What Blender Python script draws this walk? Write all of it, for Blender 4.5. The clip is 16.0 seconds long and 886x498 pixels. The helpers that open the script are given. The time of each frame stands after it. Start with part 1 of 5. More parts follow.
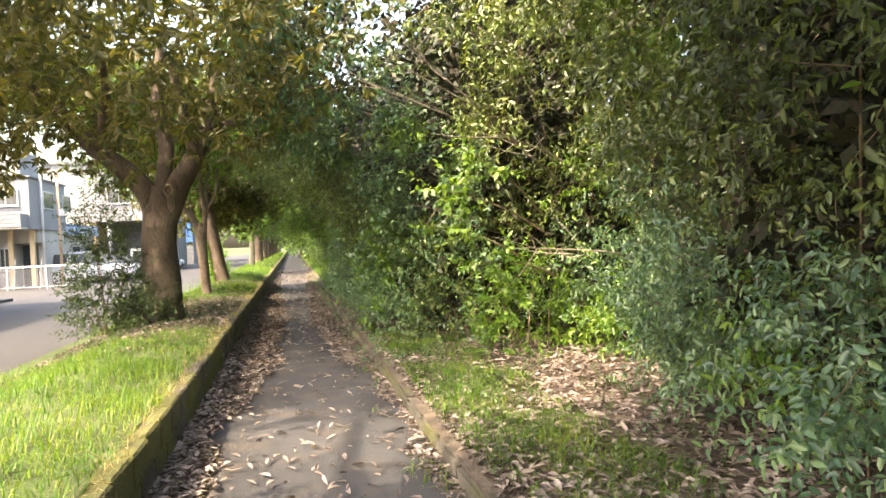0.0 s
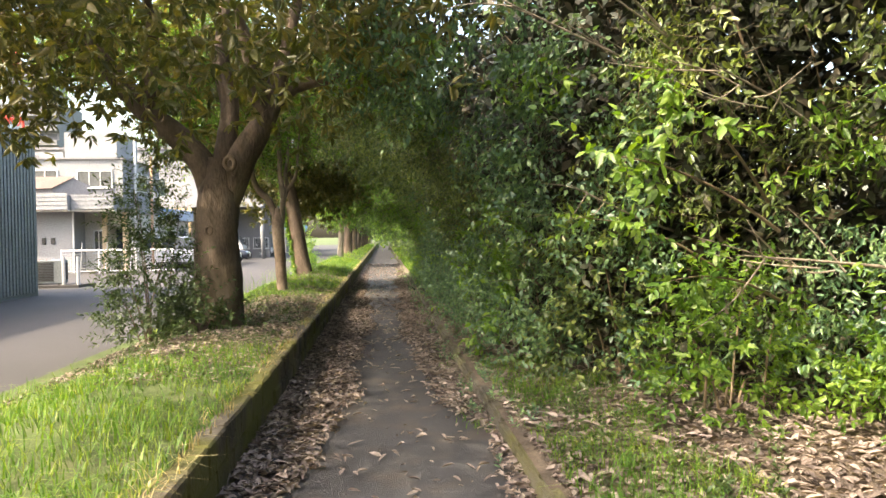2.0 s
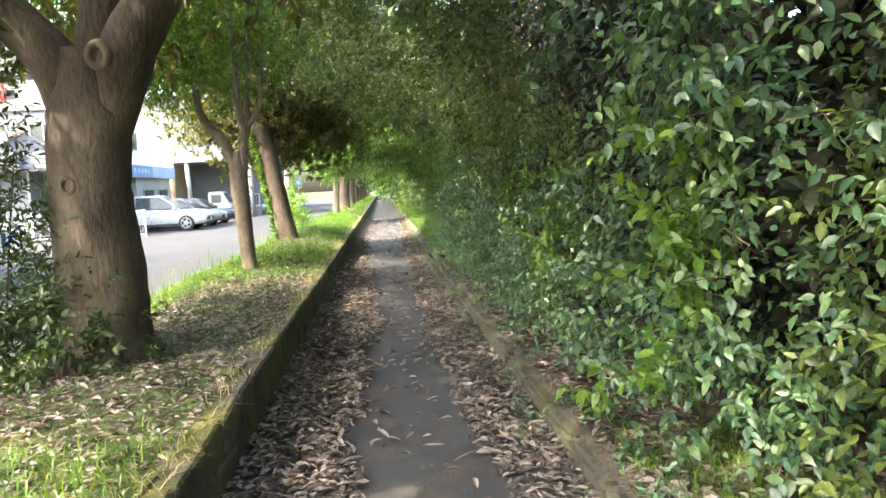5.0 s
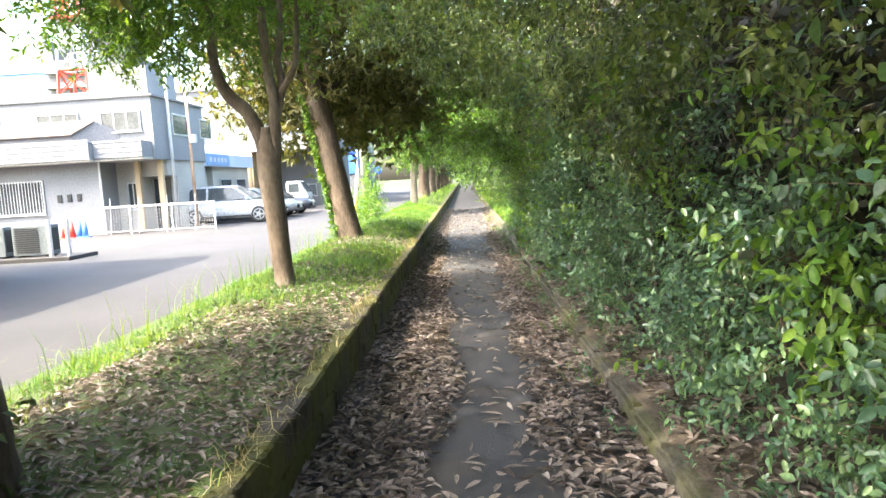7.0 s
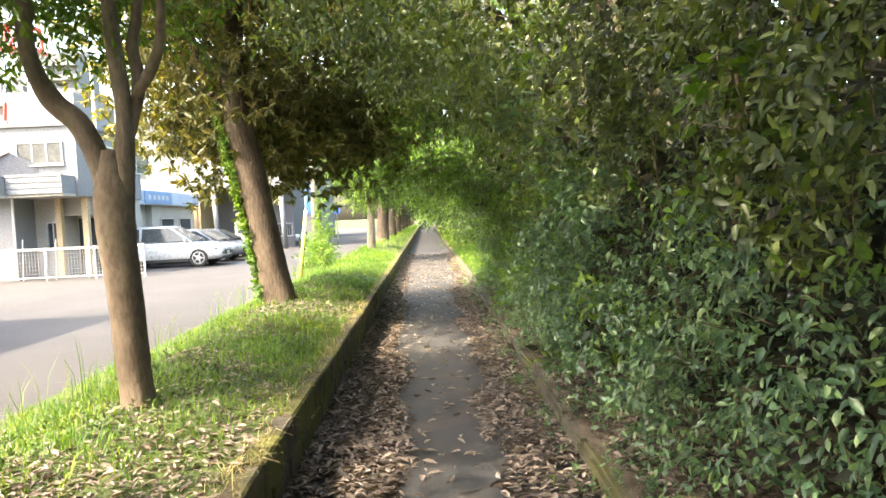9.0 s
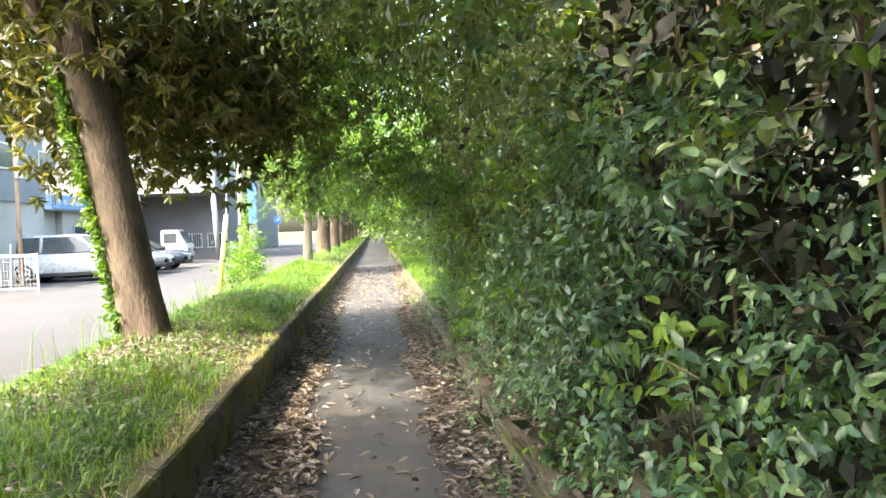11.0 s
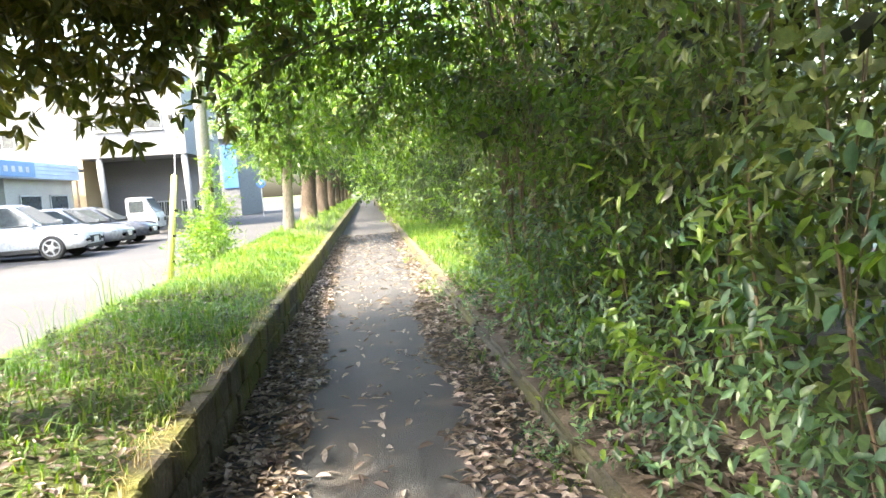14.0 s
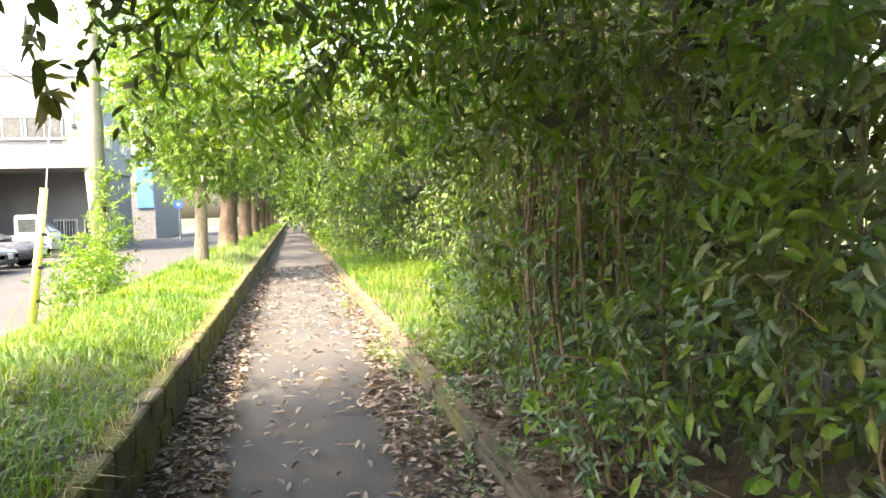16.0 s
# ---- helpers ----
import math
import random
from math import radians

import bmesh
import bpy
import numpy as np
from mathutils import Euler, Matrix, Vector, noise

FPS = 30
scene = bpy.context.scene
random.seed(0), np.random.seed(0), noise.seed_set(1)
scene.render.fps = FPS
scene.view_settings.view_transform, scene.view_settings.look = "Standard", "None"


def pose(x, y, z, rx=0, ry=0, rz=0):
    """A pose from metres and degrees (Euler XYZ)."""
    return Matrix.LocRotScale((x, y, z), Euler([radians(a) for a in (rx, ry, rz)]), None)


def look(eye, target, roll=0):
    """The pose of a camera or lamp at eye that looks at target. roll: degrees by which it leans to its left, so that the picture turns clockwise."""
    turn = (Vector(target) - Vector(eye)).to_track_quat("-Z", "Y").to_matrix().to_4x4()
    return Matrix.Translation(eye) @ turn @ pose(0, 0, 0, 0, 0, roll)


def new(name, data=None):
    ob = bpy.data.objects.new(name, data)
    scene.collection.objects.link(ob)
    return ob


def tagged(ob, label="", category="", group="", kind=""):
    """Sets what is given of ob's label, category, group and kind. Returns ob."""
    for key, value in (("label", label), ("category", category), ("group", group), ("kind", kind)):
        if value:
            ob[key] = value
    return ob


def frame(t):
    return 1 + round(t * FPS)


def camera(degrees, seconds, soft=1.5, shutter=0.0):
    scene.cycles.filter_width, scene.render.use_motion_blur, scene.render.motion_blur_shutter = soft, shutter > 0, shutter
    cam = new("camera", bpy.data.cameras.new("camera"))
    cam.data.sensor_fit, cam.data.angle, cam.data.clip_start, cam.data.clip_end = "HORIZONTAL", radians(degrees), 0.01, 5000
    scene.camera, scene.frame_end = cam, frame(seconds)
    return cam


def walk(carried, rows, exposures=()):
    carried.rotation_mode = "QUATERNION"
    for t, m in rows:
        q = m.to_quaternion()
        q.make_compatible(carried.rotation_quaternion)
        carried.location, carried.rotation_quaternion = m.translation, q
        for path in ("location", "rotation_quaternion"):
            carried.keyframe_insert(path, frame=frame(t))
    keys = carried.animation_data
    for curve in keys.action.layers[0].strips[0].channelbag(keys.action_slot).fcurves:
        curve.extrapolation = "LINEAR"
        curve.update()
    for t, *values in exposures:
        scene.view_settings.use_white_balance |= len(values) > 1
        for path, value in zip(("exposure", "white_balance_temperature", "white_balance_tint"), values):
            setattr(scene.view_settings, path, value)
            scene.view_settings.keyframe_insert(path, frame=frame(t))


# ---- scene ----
cam = camera(65.56, 16.0)
ROWS = [
    (0.0, 0.000, 0.042, 1.490, -12.37, -0.94, 2.74),
    (0.5, 0.079, 0.707, 1.476, -9.87, -0.65, 1.68),
    (1.0, 0.060, 1.372, 1.490, -7.53, -0.50, 0.92),
    (1.5, 0.029, 1.972, 1.496, -5.95, -0.59, 0.64),
    (2.0, 0.049, 2.656, 1.499, -4.96, -1.10, 0.79),
    (2.5, 0.017, 3.325, 1.502, -4.52, -2.16, 1.30),
    (3.0, 0.023, 3.983, 1.492, -4.99, -3.05, 2.15),
    (3.5, -0.023, 4.625, 1.481, -5.54, -3.74, 2.69),
    (6.0, -0.054, 7.929, 1.492, -3.26, -5.76, 3.11),
    (6.5, 0.011, 8.597, 1.489, -0.89, -5.84, 2.99),
    (7.0, -0.015, 9.246, 1.482, 1.77, -5.97, 3.32),
    (7.5, 0.023, 9.875, 1.483, 2.98, -5.51, 3.51),
    (8.0, 0.009, 10.527, 1.539, 2.67, -4.47, 3.55),
    (8.5, -0.042, 11.139, 1.562, 0.68, -3.66, 3.13),
    (9.0, -0.024, 11.819, 1.579, -1.37, -2.81, 2.68),
    (11.5, 0.140, 15.010, 1.434, -6.13, -1.98, 2.60),
    (12.0, 0.145, 15.645, 1.439, -6.60, -2.40, 3.01),
    (12.5, 0.172, 16.314, 1.445, -6.31, -2.69, 3.61),
    (13.0, 0.127, 17.055, 1.422, -5.38, -3.81, 4.04),
    (13.5, 0.061, 17.656, 1.415, -5.44, -4.45, 4.16),
    (14.0, -0.014, 18.309, 1.401, -6.42, -5.30, 3.80),
    (14.5, -0.014, 18.942, 1.385, -8.80, -5.61, 2.98),
    (15.0, -0.008, 19.569, 1.423, -10.72, -5.07, 2.18),
    (15.5, -0.051, 20.108, 1.434, -11.84, -4.41, 1.79),
    (16.0, -0.072, 20.705, 1.429, -12.34, -3.21, 1.79),
]
walk(cam, [(t, pose(x, y, z, 90 + pitch, roll, yaw)) for t, x, y, z, yaw, pitch, roll in ROWS],
     [(0.0, 3.2, 8200, 13), (0.8, 3.05, 8100, 12), (1.5, 2.95, 8100, 12), (2.5, 2.8, 7700, 10), (3.5, 2.9, 7400, 8), (6.0, 3.68, 6900, 7), (7.0, 3.62, 6900, 8), (8.0, 3.5, 7400, 9), (9.0, 3.5, 7900, 9), (12.0, 3.66, 7000, 6), (13.0, 3.68, 7000, 6), (14.5, 3.75, 7500, 9), (15.5, 3.72, 8000, 12), (16.0, 3.62, 8200, 12)])

# ---- light ----
SUN_EL, SUN_FROM = 47.0, Vector((-0.86, -0.51, 0.0)).normalized()
world = bpy.data.worlds.new("world")
scene.world = world
world.use_nodes = True
sky = world.node_tree.nodes.new("ShaderNodeTexSky")
sky.sky_type, sky.sun_disc = "NISHITA", False
sky.sun_elevation, sky.sun_rotation = radians(SUN_EL), math.atan2(SUN_FROM.x, SUN_FROM.y)
sky.air_density, sky.dust_density, sky.ozone_density = 1.4, 6.0, 4.0
backing = world.node_tree.nodes["Background"]
backing.inputs["Strength"].default_value = 0.15
world.node_tree.links.new(sky.outputs[0], backing.inputs["Color"])
sun = new("sun", bpy.data.lights.new("sun", "SUN"))
sun.data.energy, sun.data.angle, sun.data.color = 1.7, radians(0.9), (1.0, 0.92, 0.78)
sun.matrix_world = look((0, 0, 30), Vector((0, 0, 30)) - (SUN_FROM * math.cos(radians(SUN_EL)) + Vector((0, 0, math.sin(radians(SUN_EL))))))


# ---- materials ----
def material(name, colors, scale=4.0, rough=0.7, bump=0.3, fine=40.0, metal=0.0, spots=None, island=0.0, through_light=0.0, spec=0.5, glow=(1.9, 1.7, 0.55), detail=6.0, stretch=(1, 1, 1)):
    """Two scales of noise between the colours, fine bump; island: spread of lightness between loose pieces; through_light: share of translucency."""
    m = bpy.data.materials.new(name)
    m.use_nodes = True
    n, l = m.node_tree.nodes, m.node_tree.links
    b = n["Principled BSDF"]
    b.inputs["Roughness"].default_value, b.inputs["Metallic"].default_value = rough, metal
    b.inputs["Specular IOR Level"].default_value = spec
    geo = n.new("ShaderNodeNewGeometry")
    mapping = n.new("ShaderNodeMapping")
    mapping.inputs["Scale"].default_value = stretch
    l.new(geo.outputs["Position"], mapping.inputs[0])
    big = n.new("ShaderNodeTexNoise")
    big.inputs["Scale"].default_value, big.inputs["Detail"].default_value = scale, detail
    l.new(mapping.outputs[0], big.inputs["Vector"])
    ramp = n.new("ShaderNodeValToRGB")
    e = ramp.color_ramp.elements
    while len(e) < len(colors):
        e.new(0.5)
    for i, c in enumerate(colors):
        e[i].position = 0.3 + 0.4 * i / max(1, len(colors) - 1)
        e[i].color = (*c, 1)
    value = big.outputs["Fac"]
    if island:
        mix = n.new("ShaderNodeMath")
        mix.operation = "MULTIPLY_ADD"
        l.new(geo.outputs["Random Per Island"], mix.inputs[0])
        mix.inputs[1].default_value = island
        off = n.new("ShaderNodeMath")
        off.operation = "SUBTRACT"
        l.new(value, off.inputs[0])
        off.inputs[1].default_value = island / 2
        l.new(off.outputs[0], mix.inputs[2])
        value = mix.outputs[0]
    l.new(value, ramp.inputs[0])
    color = ramp.outputs[0]
    small = n.new("ShaderNodeTexNoise")
    small.inputs["Scale"].default_value, small.inputs["Detail"].default_value = fine, 4.0
    l.new(mapping.outputs[0], small.inputs["Vector"])
    grain = n.new("ShaderNodeMapRange")
    grain.inputs["From Min"].default_value, grain.inputs["From Max"].default_value = 0.3, 0.7
    grain.inputs["To Min"].default_value, grain.inputs["To Max"].default_value = 0.72, 1.25
    l.new(small.outputs["Fac"], grain.inputs[0])
    mul = n.new("ShaderNodeMix")
    mul.data_type, mul.blend_type = "RGBA", "MULTIPLY"
    mul.inputs["Factor"].default_value = 1.0
    l.new(color, mul.inputs[6])
    l.new(grain.outputs[0], mul.inputs[7])
    color = mul.outputs[2]
    if spots:
        tint, size, low, high = spots
        patch = n.new("ShaderNodeTexNoise")
        patch.inputs["Scale"].default_value, patch.inputs["Detail"].default_value = size, 5.0
        l.new(geo.outputs["Position"], patch.inputs["Vector"])
        mask = n.new("ShaderNodeMapRange")
        mask.inputs["From Min"].default_value, mask.inputs["From Max"].default_value = low, high
        l.new(patch.outputs["Fac"], mask.inputs[0])
        over = n.new("ShaderNodeMix")
        over.data_type = "RGBA"
        l.new(mask.outputs[0], over.inputs["Factor"])
        l.new(color, over.inputs[6])
        over.inputs[7].default_value = (*tint, 1)
        color = over.outputs[2]
    l.new(color, b.inputs["Base Color"])
    if bump:
        bp = n.new("ShaderNodeBump")
        bp.inputs["Strength"].default_value, bp.inputs["Distance"].default_value = bump, 0.02
        l.new(small.outputs["Fac"], bp.inputs["Height"])
        l.new(bp.outputs[0], b.inputs["Normal"])
    if through_light:
        tr = n.new("ShaderNodeBsdfTranslucent")
        bright = n.new("ShaderNodeMix")
        bright.data_type, bright.blend_type = "RGBA", "MULTIPLY"
        bright.inputs["Factor"].default_value = 1.0
        bright.inputs[7].default_value = (*glow, 1)
        l.new(color, bright.inputs[6])
        l.new(bright.outputs[2], tr.inputs["Color"])
        ms = n.new("ShaderNodeMixShader")
        ms.inputs[0].default_value = through_light
        l.new(b.outputs[0], ms.inputs[1])
        l.new(tr.outputs[0], ms.inputs[2])
        l.new(ms.outputs[0], n["Material Output"].inputs["Surface"])
    return m


ASPHALT = material("worn_asphalt", [(0.038, 0.038, 0.042), (0.066, 0.066, 0.071)], 1.2, 0.85, 0.8, 130, spots=((0.094, 0.078, 0.066), 2.5, 0.5, 0.75))
ROAD = material("pale_road_asphalt", [(0.033, 0.032, 0.035), (0.047, 0.045, 0.049)], 0.5, 0.9, 0.3, 90, spots=((0.035, 0.034, 0.036), 0.35, 0.52, 0.6))
LOT = material("dusty_lot_concrete", [(0.037, 0.035, 0.036), (0.05, 0.047, 0.049)], 0.6, 0.9, 0.3, 60)
CONCRETE = material("mossy_concrete", [(0.036, 0.03, 0.023), (0.07, 0.06, 0.046), (0.14, 0.12, 0.095)], 2.2, 0.95, 1.0, 35, spots=((0.1, 0.1, 0.026), 1.6, 0.42, 0.56))
KERB = material("weathered_kerb_stone", [(0.04, 0.036, 0.029), (0.07, 0.063, 0.05), (0.125, 0.11, 0.088)], 3.0, 0.95, 1.0, 45, spots=((0.09, 0.088, 0.03), 1.8, 0.42, 0.6))
SOIL = material("soil_and_litter", [(0.05, 0.039, 0.03), (0.1, 0.076, 0.058), (0.15, 0.115, 0.088)], 6.0, 0.95, 1.0, 60)
TURF = material("turf_ground", [(0.04, 0.055, 0.015), (0.055, 0.085, 0.018), (0.075, 0.085, 0.032)], 3.0, 0.95, 0.8, 70)
BARK = material("brown_bark", [(0.05, 0.036, 0.027), (0.085, 0.062, 0.047), (0.14, 0.105, 0.08)], 4.0, 0.9, 0.6, 38, stretch=(1, 1, 0.4), spots=((0.2, 0.155, 0.11), 1.3, 0.58, 0.75))
# Slim tree's bark, lightened: the sun on its trunk is in the colour.
BARK_MID = material("smooth_sun_painted_bark", [(0.09, 0.065, 0.048), (0.15, 0.115, 0.088), (0.23, 0.185, 0.145)], 4.0, 0.9, 0.4, 30, stretch=(1, 1, 0.5))
BARK_PALE = material("pale_bark", [(0.14, 0.12, 0.1), (0.28, 0.24, 0.19)], 5.0, 0.9, 0.9, 30, stretch=(1, 1, 0.3))
TWIG = material("twig", [(0.1, 0.07, 0.045), (0.22, 0.165, 0.11)], 4.0, 0.85, 0.2, 40)
LEAF_TREE = material("dark_evergreen_leaf", [(0.055, 0.07, 0.024), (0.1, 0.11, 0.04), (0.15, 0.138, 0.06)], 0.8, 0.42, 0.0, 60, island=0.6, through_light=0.45, glow=(1.75, 1.6, 0.5))
LEAF_YELLOW = material("light_green_leaf", [(0.054, 0.125, 0.022), (0.098, 0.19, 0.03), (0.155, 0.25, 0.045)], 1.0, 0.4, 0.0, 60, island=0.5, through_light=0.42, glow=(1.75, 1.7, 0.5))
LEAF_HEDGE = material("hedge_leaf", [(0.045, 0.105, 0.06), (0.08, 0.165, 0.09), (0.13, 0.22, 0.09)], 0.9, 0.4, 0.0, 60, island=0.7, through_light=0.28, glow=(1.5, 1.65, 0.65), spec=0.9)
LEAF_UPPER = material("olive_shrub_leaf", [(0.048, 0.08, 0.022), (0.09, 0.14, 0.036), (0.16, 0.205, 0.055)], 0.7, 0.4, 0.0, 60, island=0.7, through_light=0.3, glow=(1.8, 1.7, 0.5), spec=0.8)
# Hedge shade put into the leaf colour, for dark gaps between tufts.
LEAF_INNER = material("shade_painted_inner_leaf", [(0.018, 0.026, 0.012), (0.03, 0.038, 0.016), (0.05, 0.042, 0.024)], 1.5, 0.6, 0.0, 60, island=0.6)
# Far leaves darkened: their shade is put into this green.
LEAF_FAR = material("shade_toned_far_leaf", [(0.026, 0.055, 0.02), (0.045, 0.085, 0.028), (0.075, 0.115, 0.034)], 0.5, 0.5, 0.0, 60, island=0.5, through_light=0.25, glow=(1.5, 1.6, 0.6))
LEAF_IVY = material("ivy_leaf", [(0.03, 0.06, 0.02), (0.07, 0.11, 0.035)], 2.0, 0.4, 0.0, 60, island=0.5, through_light=0.25)
GRASS = material("grass_blade", [(0.042, 0.112, 0.011), (0.075, 0.168, 0.016), (0.16, 0.215, 0.032)], 1.3, 0.5, 0.0, 50, island=0.5, through_light=0.38, glow=(1.7, 1.7, 0.4))
STRAW = material("dry_grass", [(0.2, 0.16, 0.07), (0.32, 0.26, 0.13), (0.4, 0.34, 0.2)], 3.0, 0.7, 0.0, 50, island=0.6, through_light=0.2)
LITTER = material("dry_fallen_leaf", [(0.085, 0.067, 0.062), (0.165, 0.132, 0.122), (0.285, 0.236, 0.218)], 1.5, 0.7, 0.0, 40, island=0.75, through_light=0.1)
# White paint darkened in the colour itself so that sunlit walls don't clip.
WHITE = material("dimmed_white_wall", [(0.165, 0.172, 0.186), (0.21, 0.216, 0.23)], 0.6, 0.8, 0.1, 20)
OFFWHITE = material("cream_wall", [(0.34, 0.32, 0.29), (0.42, 0.4, 0.36)], 0.6, 0.8, 0.1, 20)
TAN = material("tan_wall", [(0.42, 0.32, 0.2), (0.5, 0.38, 0.25)], 0.8, 0.8, 0.1, 20)
# Grey for roofs and trims; on the warehouse back wall it paints the shade.
GREYWALL = material("grey_and_shade_wall", [(0.13, 0.13, 0.142), (0.165, 0.165, 0.178)], 0.6, 0.8, 0.1, 20)
SHED = material("grey_corrugated_sheet", [(0.1, 0.12, 0.13), (0.15, 0.17, 0.18)], 0.7, 0.55, 0.1, 20)
ROOFTILE = material("brown_roof", [(0.07, 0.045, 0.042), (0.105, 0.07, 0.063)], 1.5, 0.7, 0.2, 20)
GLASS = material("window_glass", [(0.04, 0.05, 0.055), (0.07, 0.08, 0.085)], 0.7, 0.08, 0.0, 10)
PALEGLASS = material("curtained_glass", [(0.045, 0.05, 0.055), (0.075, 0.08, 0.085)], 1.5, 0.2, 0.0, 10)
METAL = material("white_metal", [(0.42, 0.42, 0.43), (0.52, 0.52, 0.53)], 2.0, 0.45, 0.05, 30)
GALV = material("galvanised_steel", [(0.4, 0.41, 0.42), (0.52, 0.53, 0.54)], 2.0, 0.4, 0.05, 30, metal=0.6)
DARK = material("dark_rubber", [(0.015, 0.015, 0.016), (0.03, 0.03, 0.03)], 3.0, 0.7, 0.1, 40)
CARWHITE = material("white_car_paint", [(0.42, 0.43, 0.45), (0.48, 0.49, 0.51)], 0.5, 0.15, 0.0, 10)
CARSILVER = material("silver_car_paint", [(0.23, 0.24, 0.26), (0.28, 0.29, 0.31)], 0.5, 0.2, 0.0, 10, metal=0.5)
CARDARK = material("dark_car_paint", [(0.03, 0.035, 0.05), (0.05, 0.055, 0.07)], 0.5, 0.15, 0.0, 10)
RED = material("red_paint", [(0.5, 0.03, 0.02), (0.62, 0.06, 0.04)], 1.5, 0.45, 0.05, 30)
BLUE = material("blue_paint", [(0.05, 0.15, 0.5), (0.08, 0.22, 0.62)], 1.0, 0.45, 0.05, 30)
FADEBLUE = material("faded_blue_board", [(0.13, 0.25, 0.45), (0.18, 0.32, 0.52)], 1.0, 0.5, 0.05, 30)
AWNBLUE = material("pale_blue_sheet", [(0.36, 0.45, 0.6), (0.46, 0.55, 0.68)], 1.0, 0.5, 0.05, 30)
YELLOW = material("yellow_sleeve", [(0.65, 0.6, 0.12), (0.75, 0.7, 0.25)], 1.0, 0.5, 0.05, 30)
POLE = material("concrete_pole", [(0.24, 0.23, 0.21), (0.33, 0.315, 0.29)], 2.5, 0.85, 0.3, 40)
RUST = material("rusty_pole", [(0.3, 0.16, 0.09), (0.46, 0.34, 0.25)], 2.5, 0.8, 0.3, 40)
FARWALL = material("distant_wall", [(0.14, 0.145, 0.155), (0.175, 0.18, 0.19)], 0.1, 0.9, 0.0, 5)
FARDARK = material("distant_window", [(0.05, 0.056, 0.07), (0.075, 0.082, 0.098)], 0.1, 0.5, 0.0, 5)


# ---- mesh helpers ----
def raw_mesh(name, verts, quads, mat, smooth=False):
    verts, quads = np.asarray(verts, np.float32), np.asarray(quads, np.int32)
    me = bpy.data.meshes.new(name)
    me.vertices.add(len(verts))
    me.vertices.foreach_set("co", verts.ravel())
    k = quads.shape[1]
    me.loops.add(quads.size)
    me.loops.foreach_set("vertex_index", quads.ravel())
    me.polygons.add(len(quads))
    me.polygons.foreach_set("loop_start", np.arange(0, quads.size, k, dtype=np.int32))
    if smooth:
        me.polygons.foreach_set("use_smooth", np.ones(len(quads), bool))
    me.update(calc_edges=True)
    me.materials.append(mat)
    return me


def hang(name, me, parent=None, label=""):
    ob = new(name, me)
    ob.parent = parent
    if label:
        tagged(ob, label)
    return ob


def part(name, bm, mat, parent=None, label="", smooth=False):
    me = bpy.data.meshes.new(name)
    bm.to_mesh(me)
    bm.free()
    me.materials.append(mat)
    if smooth:
        for p in me.polygons:
            p.use_smooth = True
    return hang(name, me, parent, label)


def empty(name, at, label, category, group="", kind=""):
    ob = new(name)
    ob.location = at
    return tagged(ob, label, category, group, kind)


def box(bm, x0, y0, z0, x1, y1, z1, bevel=0.0):
    vs = bmesh.ops.create_cube(bm, size=1.0, matrix=Matrix.Translation(((x0 + x1) / 2, (y0 + y1) / 2, (z0 + z1) / 2)) @ Matrix.Diagonal((x1 - x0, y1 - y0, z1 - z0, 1)))["verts"]
    if bevel:
        es = list({e for v in vs for e in v.link_edges})
        bmesh.ops.bevel(bm, geom=es, offset=bevel, segments=2, affect="EDGES", profile=0.6)
    return bm


def boxes(*rows, bevel=0.0):
    bm = bmesh.new()
    for r in rows:
        box(bm, *r, bevel=bevel)
    return bm


def rod(bm, a, b, r0, r1=None, seg=8):
    a, b = Vector(a), Vector(b)
    m = (b - a).to_track_quat("Z", "Y").to_matrix().to_4x4()
    bmesh.ops.create_cone(bm, cap_ends=True, segments=seg, radius1=r0, radius2=r0 if r1 is None else r1, depth=(b - a).length, matrix=Matrix.Translation((a + b) / 2) @ m)
    return bm


def tube(points, radii, seg=14, lump=0.06, seed=0):
    """A limb through the points, smoothed, with an uneven skin. Returns verts and quads."""
    pts = np.array(points, float)
    t = np.arange(len(pts))
    steps = np.linspace(0, len(pts) - 1, (len(pts) - 1) * 7 + 1)
    def smooth(col):
        out = []
        for s in steps:
            i = min(int(s), len(pts) - 2)
            f = s - i
            p0, p1, p2, p3 = col[max(i - 1, 0)], col[i], col[i + 1], col[min(i + 2, len(pts) - 1)]
            out.append(0.5 * (2 * p1 + (p2 - p0) * f + (2 * p0 - 5 * p1 + 4 * p2 - p3) * f * f + (3 * p1 - p0 - 3 * p2 + p3) * f ** 3))
        return np.array(out)
    line = np.stack([smooth(pts[:, i]) for i in range(3)], 1)
    rad = np.interp(steps, t, radii)
    verts, quads = [], []
    for i, (c, r) in enumerate(zip(line, rad)):
        d = Vector(line[min(i + 1, len(line) - 1)] - line[max(i - 1, 0)]).normalized()
        a = d.cross(Vector((0.3, 1, 0.1))).normalized()
        b = d.cross(a)
        for k in range(seg):
            w = 2 * math.pi * k / seg
            o = a * math.cos(w) + b * math.sin(w)
            q = Vector(c) + o * r
            g = 1 + lump * (noise.noise(Vector((q.x * 5 + seed, q.y * 5, q.z * 1.6))) * 1.6 + noise.noise(q * 14) * 0.5)
            verts.append(Vector(c) + o * r * g)
            if i:
                quads.append(((i - 1) * seg + k, (i - 1) * seg + (k + 1) % seg, i * seg + (k + 1) % seg, i * seg + k))
    return np.array(verts), np.array(quads)


def join(pieces):
    vs, qs, n = [], [], 0
    for v, q in pieces:
        vs.append(v)
        qs.append(np.asarray(q) + n)
        n += len(v)
    return np.concatenate(vs), np.concatenate(qs)


